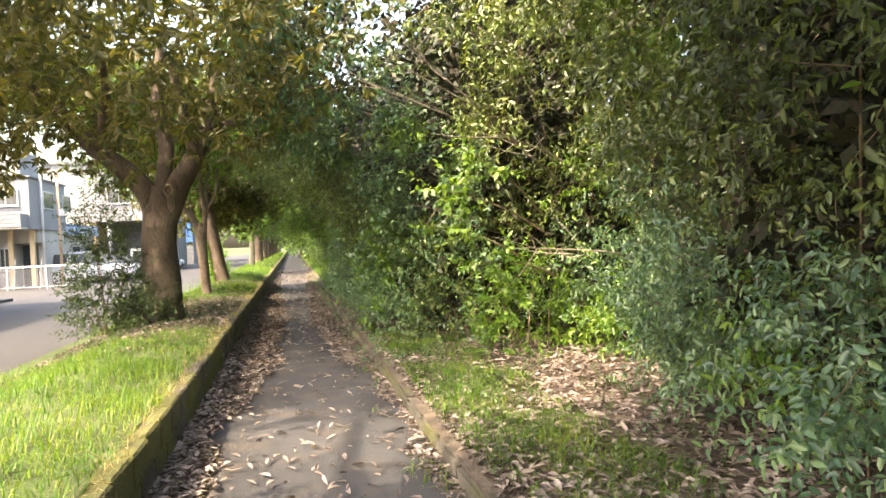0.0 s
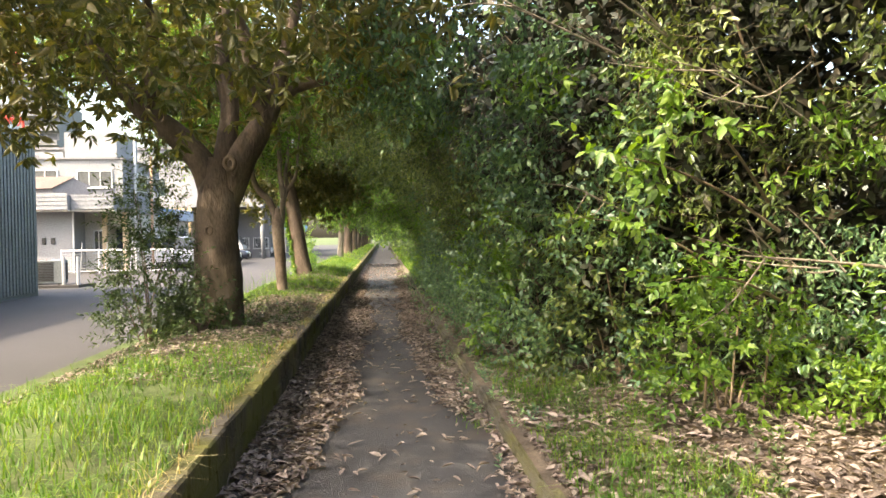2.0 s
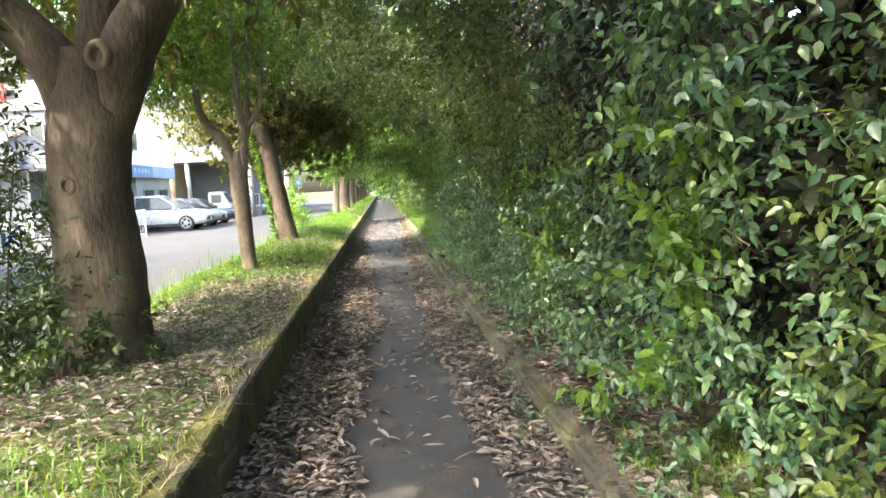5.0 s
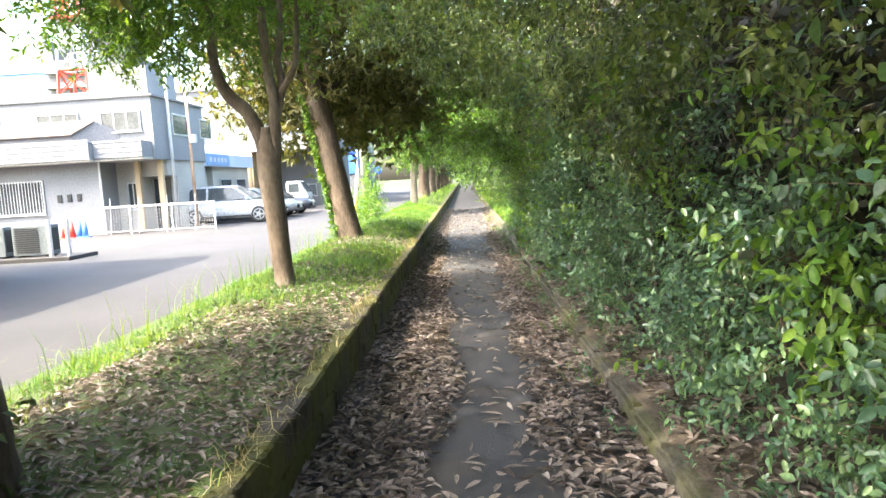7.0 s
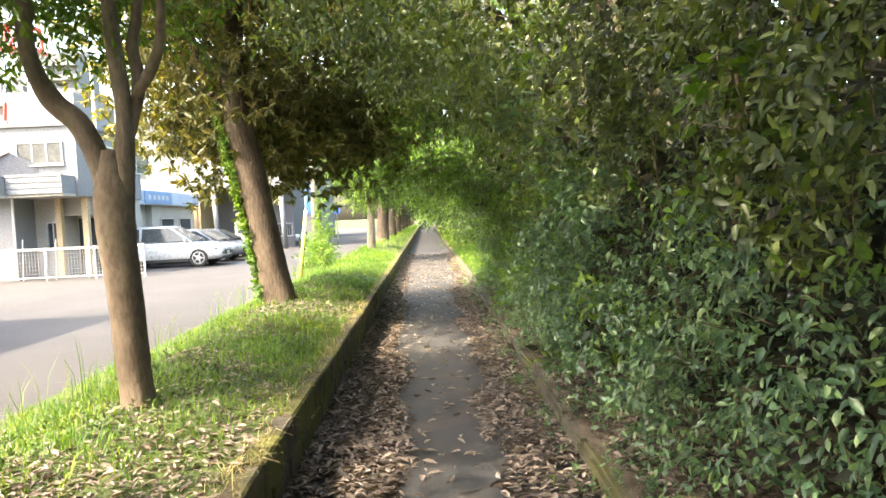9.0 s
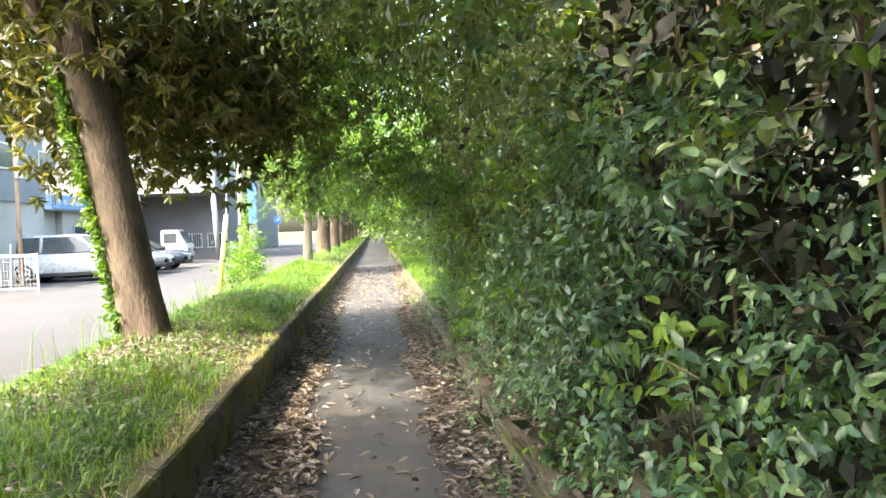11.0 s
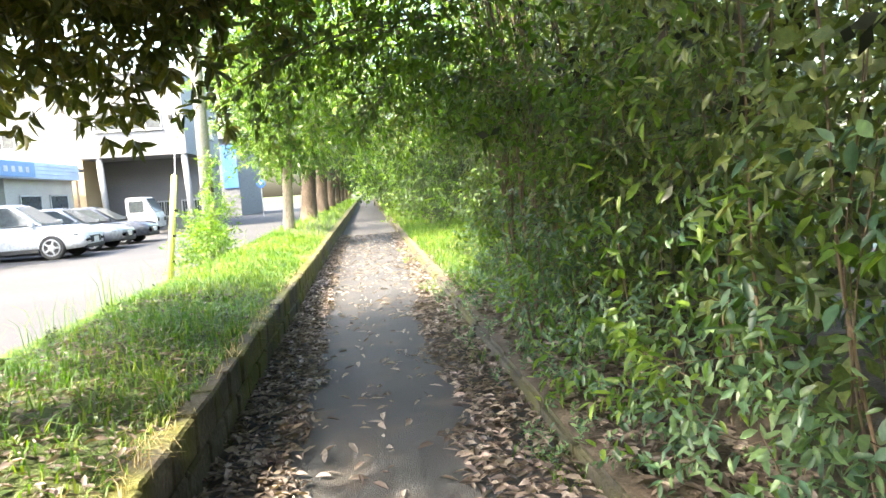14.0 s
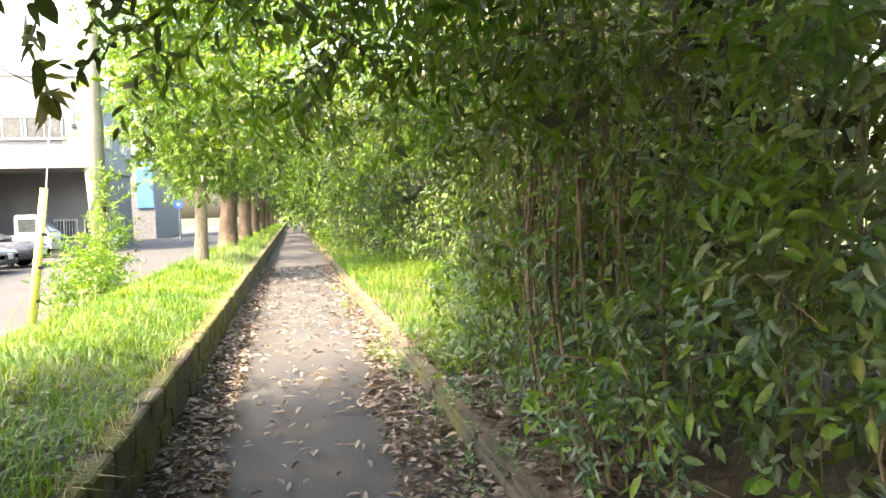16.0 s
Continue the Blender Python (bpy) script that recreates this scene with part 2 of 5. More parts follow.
def unit(a):
    return a / np.maximum(np.linalg.norm(a, axis=-1, keepdims=True), 1e-9)


def wave(a, b, seed=0.0):
    """Cheap smooth noise of two numbers, about -1 to 1."""
    return (np.sin(a * 1.7 + 1.3 * np.sin(b * 1.1 + seed) + seed * 2.1) + np.sin(b * 2.3 + 1.7 * np.sin(a * 0.9 + seed * 1.7)) + 0.6 * np.sin(a * 4.1 + b * 3.7 + seed * 3.3)) / 2.6


def leaves(P, D, N, L, W, fold=0.3, droop=0.15, plain=False, fine=False):
    """Pointed leaves folded along the midrib: six corners, two quads each; plain: one four-cornered quad."""
    N = unit(N - D * np.sum(N * D, 1, keepdims=True))
    S = np.cross(D, N)
    L, W = L[:, None], W[:, None]
    up, dr = N * fold * W, N * droop * L
    if plain:
        v = np.stack([P, P + D * L * 0.45 + S * W * 0.5, P + D * L - dr, P + D * L * 0.45 - S * W * 0.5], 1).reshape(-1, 3)
        return v, np.arange(len(v)).reshape(-1, 4)
    if fine:
        rows = [(0.14, 0.3, 0.02), (0.36, 0.5, 0.1), (0.62, 0.43, 0.35), (0.84, 0.2, 0.7)]
        left = [P + D * L * a + S * W * b + up * b - dr * c for a, b, c in rows]
        right = [P + D * L * a - S * W * b + up * b - dr * c for a, b, c in rows]
        rib = [P + D * L * a - dr * c for a, b, c in rows[1:3]]
        v = np.stack([P, *left, P + D * L - dr, *right, *rib], 1).reshape(-1, 3)
        base = np.arange(len(P))[:, None] * 12
        q = np.concatenate([base + k for k in ([0, 1, 2, 10], [10, 2, 3, 11], [11, 3, 4, 5], [0, 10, 7, 6], [10, 11, 8, 7], [11, 5, 9, 8])], 1).reshape(-1, 4)
        return v, q
    v = np.stack([P, P + D * L * 0.3 + S * W * 0.46 + up * 0.5, P + D * L * 0.66 + S * W * 0.4 + up * 0.45 - dr * 0.35, P + D * L - dr,
                  P + D * L * 0.66 - S * W * 0.4 + up * 0.45 - dr * 0.35, P + D * L * 0.3 - S * W * 0.46 + up * 0.5], 1).reshape(-1, 3)
    base = np.arange(len(P))[:, None] * 6
    q = np.concatenate([base + [0, 1, 2, 3], base + [0, 3, 4, 5]], 1).reshape(-1, 4)
    return v, q


def sprigs(rng, P, D, count, twig, size, aspect=0.42, droop=0.35, whorl=False, fold=0.3, plain=False, fine=False, face=None):
    """Leafy twigs from P along D: leaves set round each twig, or in a tuft at its end."""
    n = len(P)
    A = unit(np.cross(D, rng.normal(size=(n, 3))))
    B = np.cross(D, A)
    Ps, Ds, Ns, Ls = [], [], [], []
    tw = twig * rng.uniform(0.6, 1.3, n)[:, None]
    phase = rng.uniform(0, 6.28, n)
    for k in range(count):
        s = (0.7 + 0.3 * k / count) if whorl else (k + 0.6) / count
        w = (phase + k * 2.4 + rng.uniform(-0.5, 0.5, n))[:, None]
        side = A * np.cos(w) + B * np.sin(w)
        d = unit(D * (0.45 if whorl else 0.4 + 0.7 * s) + side * 0.9 + rng.normal(size=(n, 3)) * 0.18 - np.array([0, 0, droop]))
        p = P + D * tw * s - np.array([0, 0, 0.25]) * (tw * s) ** 2
        if face is not None:
            d = unit(D * 0.35 + side * 0.8 + rng.normal(size=(n, 3)) * 0.3 + np.array([0, 0, -0.45]))
        Ps.append(p)
        Ds.append(d)
        Ns.append(unit((np.array([0, 0, 0.6]) + D * 0.6 if face is None else face * 0.6 + np.array([0, 0, 0.6])) + rng.normal(size=(n, 3)) * 0.45))
        Ls.append(size * rng.uniform(0.6, 1.15, n) * (1.0 - 0.25 * abs(s - 0.5)))
    L = np.concatenate(Ls)
    return leaves(np.concatenate(Ps), np.concatenate(Ds), np.concatenate(Ns), L, L * aspect * rng.uniform(0.85, 1.15, len(L)), fold, plain=plain, fine=fine)


def twigs(P, D, length, r=0.004):
    """Thin three-sided twigs."""
    n = len(P)
    A = unit(np.cross(D, np.array([0.3, 0.5, 0.8])))
    B = np.cross(D, A)
    Q = P + D * np.broadcast_to(np.asarray(length, float).reshape(-1, 1), (n, 1))
    v = np.stack([P + A * r, P - A * r * 0.5 + B * r * 0.87, P - A * r * 0.5 - B * r * 0.87, Q + A * r * 0.4, Q - A * r * 0.2 + B * r * 0.35, Q - A * r * 0.2 - B * r * 0.35], 1).reshape(-1, 3)
    base = np.arange(n)[:, None] * 6
    return v, np.concatenate([base + [0, 1, 4, 3], base + [1, 2, 5, 4], base + [2, 0, 3, 5]], 1).reshape(-1, 4)


def blades(rng, P, height, width, lean=1.0):
    """Grass blades: two tapering quads each, bent over."""
    n = len(P)
    w = rng.uniform(0, 6.28, n)
    d = np.stack([np.cos(w), np.sin(w), np.zeros(n)], 1)
    s = np.stack([-np.sin(w), np.cos(w), np.zeros(n)], 1) * (width * rng.uniform(0.7, 1.3, n))[:, None]
    h = np.asarray(height)[:, None]
    up = np.array([0, 0, 1.0])
    b = (lean * rng.uniform(0.1, 1.8, n))[:, None]
    mid = P + up * h * 0.6 + d * h * b * 0.3
    tip = P + up * h * (1 - 0.25 * b) + d * h * b
    v = np.stack([P - s, P + s, mid + s * 0.7, mid - s * 0.7, tip + s * 0.08, tip - s * 0.08], 1).reshape(-1, 3)
    base = np.arange(n)[:, None] * 6
    return v, np.concatenate([base + [0, 1, 2, 3], base + [3, 2, 4, 5]], 1).reshape(-1, 4)


def sheet(name, xs, ys, height, mat, label, category):
    """A ground sheet over the grid xs, ys."""
    X, Y = np.meshgrid(xs, ys)
    v = np.stack([X, Y, height(X, Y)], -1).reshape(-1, 3)
    nx = len(xs)
    i = (np.arange(len(ys) - 1)[:, None] * nx + np.arange(nx - 1)[None, :]).reshape(-1, 1)
    me = raw_mesh(name, v, i + np.array([0, 1, nx + 1, nx]), mat, True)
    return tagged(new(name, me), label, category, kind="structure")


# ---- ground, road, path ----
def verge_z(x, y):
    top = 0.4 + 0.12 * np.clip((y - 12) / 9, 0, 1)
    k = np.clip((x + 3.45) / 1.5, 0, 1)
    z = 0.02 + (top - 0.02) * k * k * (3 - 2 * k)
    z = z + (0.4 - top) * np.clip((x + 1.5) / 0.5, 0, 1)
    return z + 0.025 * wave(x * 2.2, y * 1.9, 1.0) * np.clip((x + 3.5) * 2, 0, 1)


def bank_z(x, y):
    return 0.13 + 0.1 * np.clip((x - 1.0) / 3, 0, 1) + 0.02 * wave(x * 2.4, y * 2.1, 4.0)


tagged(new("ground", raw_mesh("ground", [(-2500, -2500, -0.06), (2500, -2500, -0.06), (2500, 2500, -0.06), (-2500, 2500, -0.06)], [(0, 1, 2, 3)], TURF)), "wide flat ground reaching to the horizon", "ground", kind="structure")
sheet("road", np.linspace(-9.4, -3.3, 12), np.linspace(-60, 300, 90), lambda x, y: 0.0 + 0.012 * wave(x * 0.5, y * 0.3, 2.0), ROAD, "pale sunlit asphalt side road beside the grass verge", "road")
sheet("parking_lot", np.linspace(-60, -9.4, 14), np.linspace(-60, 140, 60), lambda x, y: 0.004 + 0.0 * x, LOT, "dusty pale concrete parking lot beside the road", "parking lot")
sheet("footpath", np.linspace(-0.9, 0.9, 16), np.linspace(-12, 150, 540), lambda x, y: 0.01 * wave(x * 3, y * 1.3, 3.0) - 0.02 * np.clip((np.abs(x) - 0.6) / 0.3, 0, 1), ASPHALT, "narrow worn asphalt footpath between low kerbs", "path")
sheet("verge", np.linspace(-3.7, -1.0, 22), np.linspace(-12, 150, 460), verge_z, TURF, "raised strip of turf and soil between road and path", "verge")
sheet("bank", np.linspace(0.92, 14, 40), np.linspace(-12, 150, 400), bank_z, SOIL, "soil bank covered in leaf litter under the shrubs", "soil")

def grown(name, vq, mat, parent, label="", smooth=False, kind=""):
    """A part made of arrays in the world, hung under its thing."""
    return tagged(hang(name, raw_mesh(name, vq[0] - np.array(parent.location), vq[1], mat, smooth), parent, label), kind=kind)


# ---- trees ----
def in_corridor(P):
    """Where the walker's head and shoulders pass."""
    return (np.abs(P[:, 0]) < 0.75) & (P[:, 2] < 2.15) & (P[:, 1] > -1) & (P[:, 1] < 30)


def crown(rng, centre, radii, clumps, per, twig, size, aspect, whorl, low, droop=0.3, spread=0.55):
    """Leafy clumps filling the lower and outer part of a rounded crown, with gaps between them."""
    c, r = np.array(centre), np.array(radii)
    d = unit(rng.normal(size=(clumps, 3)))
    k = rng.uniform(0.45, 1.0, clumps) ** 0.6
    q = c + d * r * (k * (1 + 0.16 * wave(d[:, 0] * 3, d[:, 1] * 3 + d[:, 2] * 2, centre[1])))[:, None]
    q[:, 2] = np.maximum(q[:, 2], low + rng.uniform(0, 0.5, clumps))
    P = np.repeat(q, per, 0) + rng.normal(size=(clumps * per, 3)) * spread * np.array([1, 1, 0.6])
    P[:, 2] = np.maximum(P[:, 2], low - 0.15)
    D = unit((P - c) / r * 0.7 + rng.normal(size=P.shape) * 0.55 + np.array([0, 0, 0.1]))
    keep = ~in_corridor(P)
    P, D = P[keep], D[keep]
    some = rng.random(len(P)) < 0.5
    return sprigs(rng, P, D, 7 if whorl else 10, twig, size, aspect, droop, whorl), twigs(P[some], D[some], twig)


def tree(at, label, limbs, crown_rows, bark, leaf, seed, group="roadside trees", top=0):
    """limbs: name, points, radii. crown_rows: arguments of crown(). top: number of unseen sun-blocking leaves."""
    rng = np.random.default_rng(seed)
    thing = empty("tree", at, label, "tree", group)
    for name, pts, rad in limbs:
        grown(name, tube(pts, rad, 18 if name == "trunk" else 10, 0.09, seed), bark, thing, smooth=True)
    for row in crown_rows:
        l, t = crown(rng, *row)
        grown("crown", l, leaf, thing, "leafy crown with gaps", kind="stuff")
        grown("brushwood", t, TWIG, thing, kind="stuff")
    # Unseen leaves added high in the crown to block the sun.
    if top:
        c, r = np.array(crown_rows[0][0]), np.array(crown_rows[0][1]) * np.array([0.95, 0.92, 0.8])
        d = unit(rng.normal(size=(top, 3)))
        d[:, 2] = np.abs(d[:, 2]) * 0.8
        P = c + d * r * rng.uniform(0.2, 1.0, top)[:, None] ** 0.5
        L = rng.uniform(0.2, 0.36, top)
        w = rng.uniform(0, 6.28, top)
        D = unit(np.stack([np.cos(w), np.sin(w), rng.normal(size=top) * 0.3], 1))
        grown("sun_blocking_crown", leaves(P, D, unit(np.array([0, 0, 1.0]) + rng.normal(size=(top, 3)) * 0.5), L, L * 0.42, plain=True), leaf, thing, kind="stuff")
    return thing


# overhead tree beside the start
tree((-2.3, -0.6, 0.35), "evergreen roadside tree with a low spreading dark crown", [
    ("trunk", [(-2.3, -0.6, 0.25), (-2.3, -0.6, 0.9), (-2.25, -0.5, 2.0), (-2.2, -0.4, 2.9)], [0.36, 0.25, 0.22, 0.2]),
    ("limb", [(-2.2, -0.4, 2.7), (-1.8, 0.4, 3.4), (-1.2, 1.6, 3.9), (-0.7, 2.6, 4.3)], [0.15, 0.12, 0.08, 0.03]),
    ("limb", [(-2.2, -0.4, 2.7), (-2.7, 0.5, 3.5), (-3.0, 1.8, 4.0), (-3.0, 3.6, 4.3), (-2.7, 5.6, 4.6)], [0.15, 0.11, 0.08, 0.06, 0.02]),
# Second crown row: added at the limb's end to shade the path ahead.
], [((-1.1, 0.2, 4.2), (3.2, 2.6, 1.7), 250, 24, 0.22, 0.15, 0.33, True, 2.5, 0.3, 0.4), ((-2.7, 5.5, 4.4), (1.5, 1.3, 0.9), 70, 20, 0.22, 0.15, 0.33, True, 3.5, 0.3, 0.4)], BARK, LEAF_TREE, 3, top=2800)

# forked tree with ivy at its foot
tree((-2.02, 11.5, 0.35), "stout forked evergreen tree with smooth brown bark", [
    ("trunk", [(-2.04, 11.5, 0.15), (-2.03, 11.5, 0.5), (-2.02, 11.5, 1.02), (-2.02, 11.5, 1.6), (-2.0, 11.5, 2.05), (-1.97, 11.5, 2.5)], [0.42, 0.32, 0.28, 0.262, 0.26, 0.17]),
    ("limb", [(-2.05, 11.5, 1.75), (-2.13, 11.5, 2.3), (-2.38, 11.47, 2.68), (-2.88, 11.4, 3.13), (-3.25, 11.35, 3.6), (-3.9, 11.1, 4.4)], [0.16, 0.185, 0.155, 0.14, 0.115, 0.05]),
    ("limb", [(-1.97, 11.55, 2.25), (-1.9, 11.6, 2.8), (-1.87, 11.65, 3.22), (-1.98, 11.7, 3.81), (-1.9, 11.8, 4.8)], [0.16, 0.125, 0.12, 0.11, 0.05]),
    ("limb", [(-1.97, 11.5, 1.75), (-1.77, 11.5, 2.35), (-1.42, 11.5, 3.0), (-1.2, 11.5, 3.6), (-0.95, 11.6, 4.7)], [0.16, 0.195, 0.155, 0.11, 0.05]),
    ("limb", [(-1.42, 11.45, 2.98), (-1.5, 11.3, 3.5), (-1.65, 11.0, 4.3)], [0.12, 0.1, 0.05]),
    ("limb", [(-1.4, 11.5, 3.05), (-1.01, 11.55, 3.42), (-0.3, 11.65, 3.58), (0.4, 11.9, 3.8)], [0.1, 0.085, 0.06, 0.02]),
    ("limb", [(-2.8, 11.4, 3.1), (-2.5, 10.7, 3.7), (-2.3, 9.7, 4.2)], [0.09, 0.07, 0.03]),
], [((-2.2, 10.5, 4.8), (3.3, 4.0, 2.0), 205, 20, 0.24, 0.17, 0.35, True, 2.9, 0.3, 0.45), ((-4.3, 10.6, 3.8), (1.3, 1.9, 0.9), 50, 16, 0.24, 0.17, 0.33, True, 2.6, 0.4, 0.4)], BARK, LEAF_TREE, 5, top=1500)

# knot scars on the forked trunk
forked = bpy.data.objects["tree.001"]
for c, r in (((-1.8, 11.24, 2.42), 0.06), ((-2.06, 11.24, 1.6), 0.04), ((-2.62, 11.3, 2.98), 0.05)):
    ring = [(c[0] + r * math.cos(w), c[1] - 0.01, c[2] + 1.2 * r * math.sin(w)) for w in np.linspace(0, 6.6, 10)]
    grown("knot", tube(ring, [r * 0.45] * 10, 8, 0.2, 3), BARK, forked, "raised ring of an old branch scar", smooth=True)

# slim tree with three stems
tree((-1.93, 16.2, 0.45), "slim young tree with upright stems and light green leaves", [
    ("trunk", [(-1.9, 16.2, 0.35), (-1.92, 16.2, 0.57), (-1.94, 16.2, 1.04), (-1.98, 16.2, 1.5), (-1.98, 16.2, 1.8), (-1.97, 16.2, 2.08)], [0.125, 0.1, 0.105, 0.115, 0.118, 0.07]),
    ("limb", [(-2.0, 16.2, 1.75), (-2.05, 16.2, 2.02), (-2.16, 16.2, 2.25), (-2.31, 16.2, 2.4), (-2.42, 16.2, 2.6), (-2.46, 16.2, 2.85), (-2.45, 16.2, 3.1), (-2.55, 16.1, 4.3)], [0.075, 0.075, 0.068, 0.065, 0.055, 0.05, 0.045, 0.02]),
    ("limb", [(-1.93, 16.2, 1.75), (-1.9, 16.2, 2.02), (-1.88, 16.2, 2.31), (-1.91, 16.2, 2.66), (-1.93, 16.2, 3.05), (-1.95, 16.2, 4.5)], [0.07, 0.07, 0.055, 0.05, 0.045, 0.02]),
    ("limb", [(-1.89, 16.22, 2.1), (-1.8, 16.25, 2.48), (-1.83, 16.27, 2.75), (-1.79, 16.3, 3.05), (-1.7, 16.3, 4.4)], [0.04, 0.04, 0.036, 0.034, 0.015]),
    ("limb", [(-1.81, 16.22, 2.42), (-1.68, 16.18, 2.58), (-1.61, 16.15, 2.75), (-1.57, 16.1, 3.05), (-1.5, 16.1, 3.9)], [0.034, 0.033, 0.03, 0.026, 0.012]),
# Second crown row: unseen, added high over the road edge to shade the verge.
], [((-2.65, 16.1, 4.2), (1.5, 1.6, 1.4), 260, 18, 0.25, 0.082, 0.36, False, 2.65, 0.2, 0.3), ((-4.4, 15.6, 4.9), (1.5, 1.4, 0.6), 110, 18, 0.25, 0.1, 0.36, False, 4.4, 0.2, 0.3)], BARK_MID, LEAF_YELLOW, 7)

# leaning tree
tree((-2.03, 21.0, 0.5), "leaning evergreen tree with grey-brown bark and creeper", [
    ("trunk", [(-1.98, 21.0, 0.3), (-2.04, 21.0, 0.57), (-2.2, 21.0, 1.55), (-2.36, 21.0, 2.53), (-2.46, 21.0, 3.05), (-2.45, 21.05, 4.0), (-2.3, 21.2, 5.1)], [0.34, 0.225, 0.19, 0.185, 0.175, 0.135, 0.06]),
    ("limb", [(-2.42, 21.0, 2.75), (-2.62, 20.95, 3.1), (-2.8, 20.9, 3.5), (-2.95, 20.7, 4.2)], [0.12, 0.1, 0.08, 0.03]),
    ("limb", [(-2.4, 21.05, 3.0), (-1.95, 21.3, 3.3), (-1.35, 21.8, 3.6), (-0.7, 22.4, 4.0)], [0.08, 0.06, 0.05, 0.02]),
    ("limb", [(-2.4, 21.1, 3.6), (-2.4, 21.8, 3.9), (-2.35, 22.7, 4.1), (-2.4, 23.6, 4.2)], [0.08, 0.06, 0.04, 0.02]),
# Second crown row: added high up to keep sun off the shrubs.
], [((-1.95, 22.3, 4.35), (2.4, 2.5, 1.95), 400, 18, 0.24, 0.15, 0.33, True, 2.7, 0.3, 0.42), ((-1.9, 19.7, 5.2), (2.1, 1.8, 0.7), 130, 18, 0.24, 0.15, 0.33, True, 4.4, 0.3, 0.42), ((-2.4, 22.9, 2.9), (1.3, 1.1, 0.8), 60, 18, 0.22, 0.165, 0.34, True, 2.0, 0.4, 0.3)], BARK, LEAF_TREE, 9, top=1000)

# the row going on
for i, y in enumerate((36.5, 43.0, 50.5, 58.0, 66.0, 75.0, 85.0, 97.0, 110.0)):
    pale = i == 0
    r = 0.13 if pale else 0.27
    big = 1 + i * 0.28
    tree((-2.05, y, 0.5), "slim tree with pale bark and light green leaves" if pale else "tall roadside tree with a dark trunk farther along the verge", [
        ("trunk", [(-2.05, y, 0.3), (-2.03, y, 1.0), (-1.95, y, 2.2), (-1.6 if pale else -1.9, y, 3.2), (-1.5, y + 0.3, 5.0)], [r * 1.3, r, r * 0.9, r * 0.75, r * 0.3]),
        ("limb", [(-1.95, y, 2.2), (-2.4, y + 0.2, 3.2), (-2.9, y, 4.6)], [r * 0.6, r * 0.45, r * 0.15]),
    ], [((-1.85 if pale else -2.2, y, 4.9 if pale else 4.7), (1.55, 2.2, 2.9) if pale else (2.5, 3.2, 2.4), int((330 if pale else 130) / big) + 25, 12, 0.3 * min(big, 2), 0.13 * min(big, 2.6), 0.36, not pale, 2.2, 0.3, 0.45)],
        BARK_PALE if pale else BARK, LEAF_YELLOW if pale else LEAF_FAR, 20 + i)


# ---- shrubs along the path ----
FACE_Y = [-6, 1.5, 2.6, 4.3, 5.2, 7.0, 8.2, 9.5, 12, 14.5, 17, 22, 25, 26.6, 27.4, 35.5, 40.0, 60, 140]
FACE_X = [1.9, 2.0, 2.15, 2.3, 3.7, 3.6, 2.2, 1.35, 1.25, 1.3, 1.0, 1.1, 1.15, 1.45, 3.0, 3.3, 2.1, 1.6, 1.5]
REACH_Y = [-6, 2, 4.5, 6, 8, 10, 14, 17, 26, 27.3, 28, 37, 42, 140]
REACH = [0.45, 0.5, 0.55, 0.7, 0.75, 0.75, 0.85, 0.95, 0.85, 0.9, 0.15, 0.2, 0.6, 0.75]
PROFILE_V = [0, 0.15, 0.4, 0.55, 0.7, 0.85, 1.0]
PROFILE_OUT = [-0.1, 0.05, -0.1, 0.15, 0.9, 1.9, 2.6]
PROFILE_Z = [0.2, 0.6, 1.7, 2.5, 3.15, 3.7, 4.6]


def hedge_points(rng, n, y0, y1, deep):
    """Points on and behind the leafy face, which leans out over the path as it rises, and the way out of it."""
    y = rng.uniform(y0, y1, n)
    v = rng.uniform(0, 1, n) ** 0.9
    reach = np.interp(y, REACH_Y, REACH)
    out = np.interp(v, PROFILE_V, PROFILE_OUT)
    out = np.where(out > 0.15, 0.15 + (out - 0.15) * reach, out)
    x, z = np.interp(y, FACE_Y, FACE_X) - out, np.interp(v, PROFILE_V, PROFILE_Z)
    z = np.where(z > 2.3, 2.3 + (z - 2.3) * np.interp(y, [15, 18, 22, 23, 27.5, 29], [1.0, 0.9, 0.5, 0.22, 0.22, 1.0]), z)
    z = np.where(v > 0.5, z - 0.42 * np.interp(y, [21.3, 23.2, 27.5, 28.5], [0, 1, 1, 0]), z)
    z = np.where(y < 4.6, np.maximum(z, 0.75 + 0.25 * wave(y * 3.0, x, 3.0)), z)
    slope = np.clip((v - 0.5) * 2.2, 0, 0.9)
    N = unit(np.stack([-(1 - 0.6 * slope), 0.0 * y, 0.15 - slope], 1))
    near = rng.random(n) < 0.7
    d = np.where(near, rng.exponential(deep * 0.3, n), rng.exponential(deep * 1.2, n)) - 0.36 * wave(y * 1.4, z * 1.7, 5.0) - 0.3 * np.maximum(wave(y * 3.6, z * 3.9, 2.0), -0.6)
    P = np.stack([x, y, z], 1) - N * d[:, None]
    P[:, 2] = np.maximum(P[:, 2], 0.18)
    return P, N


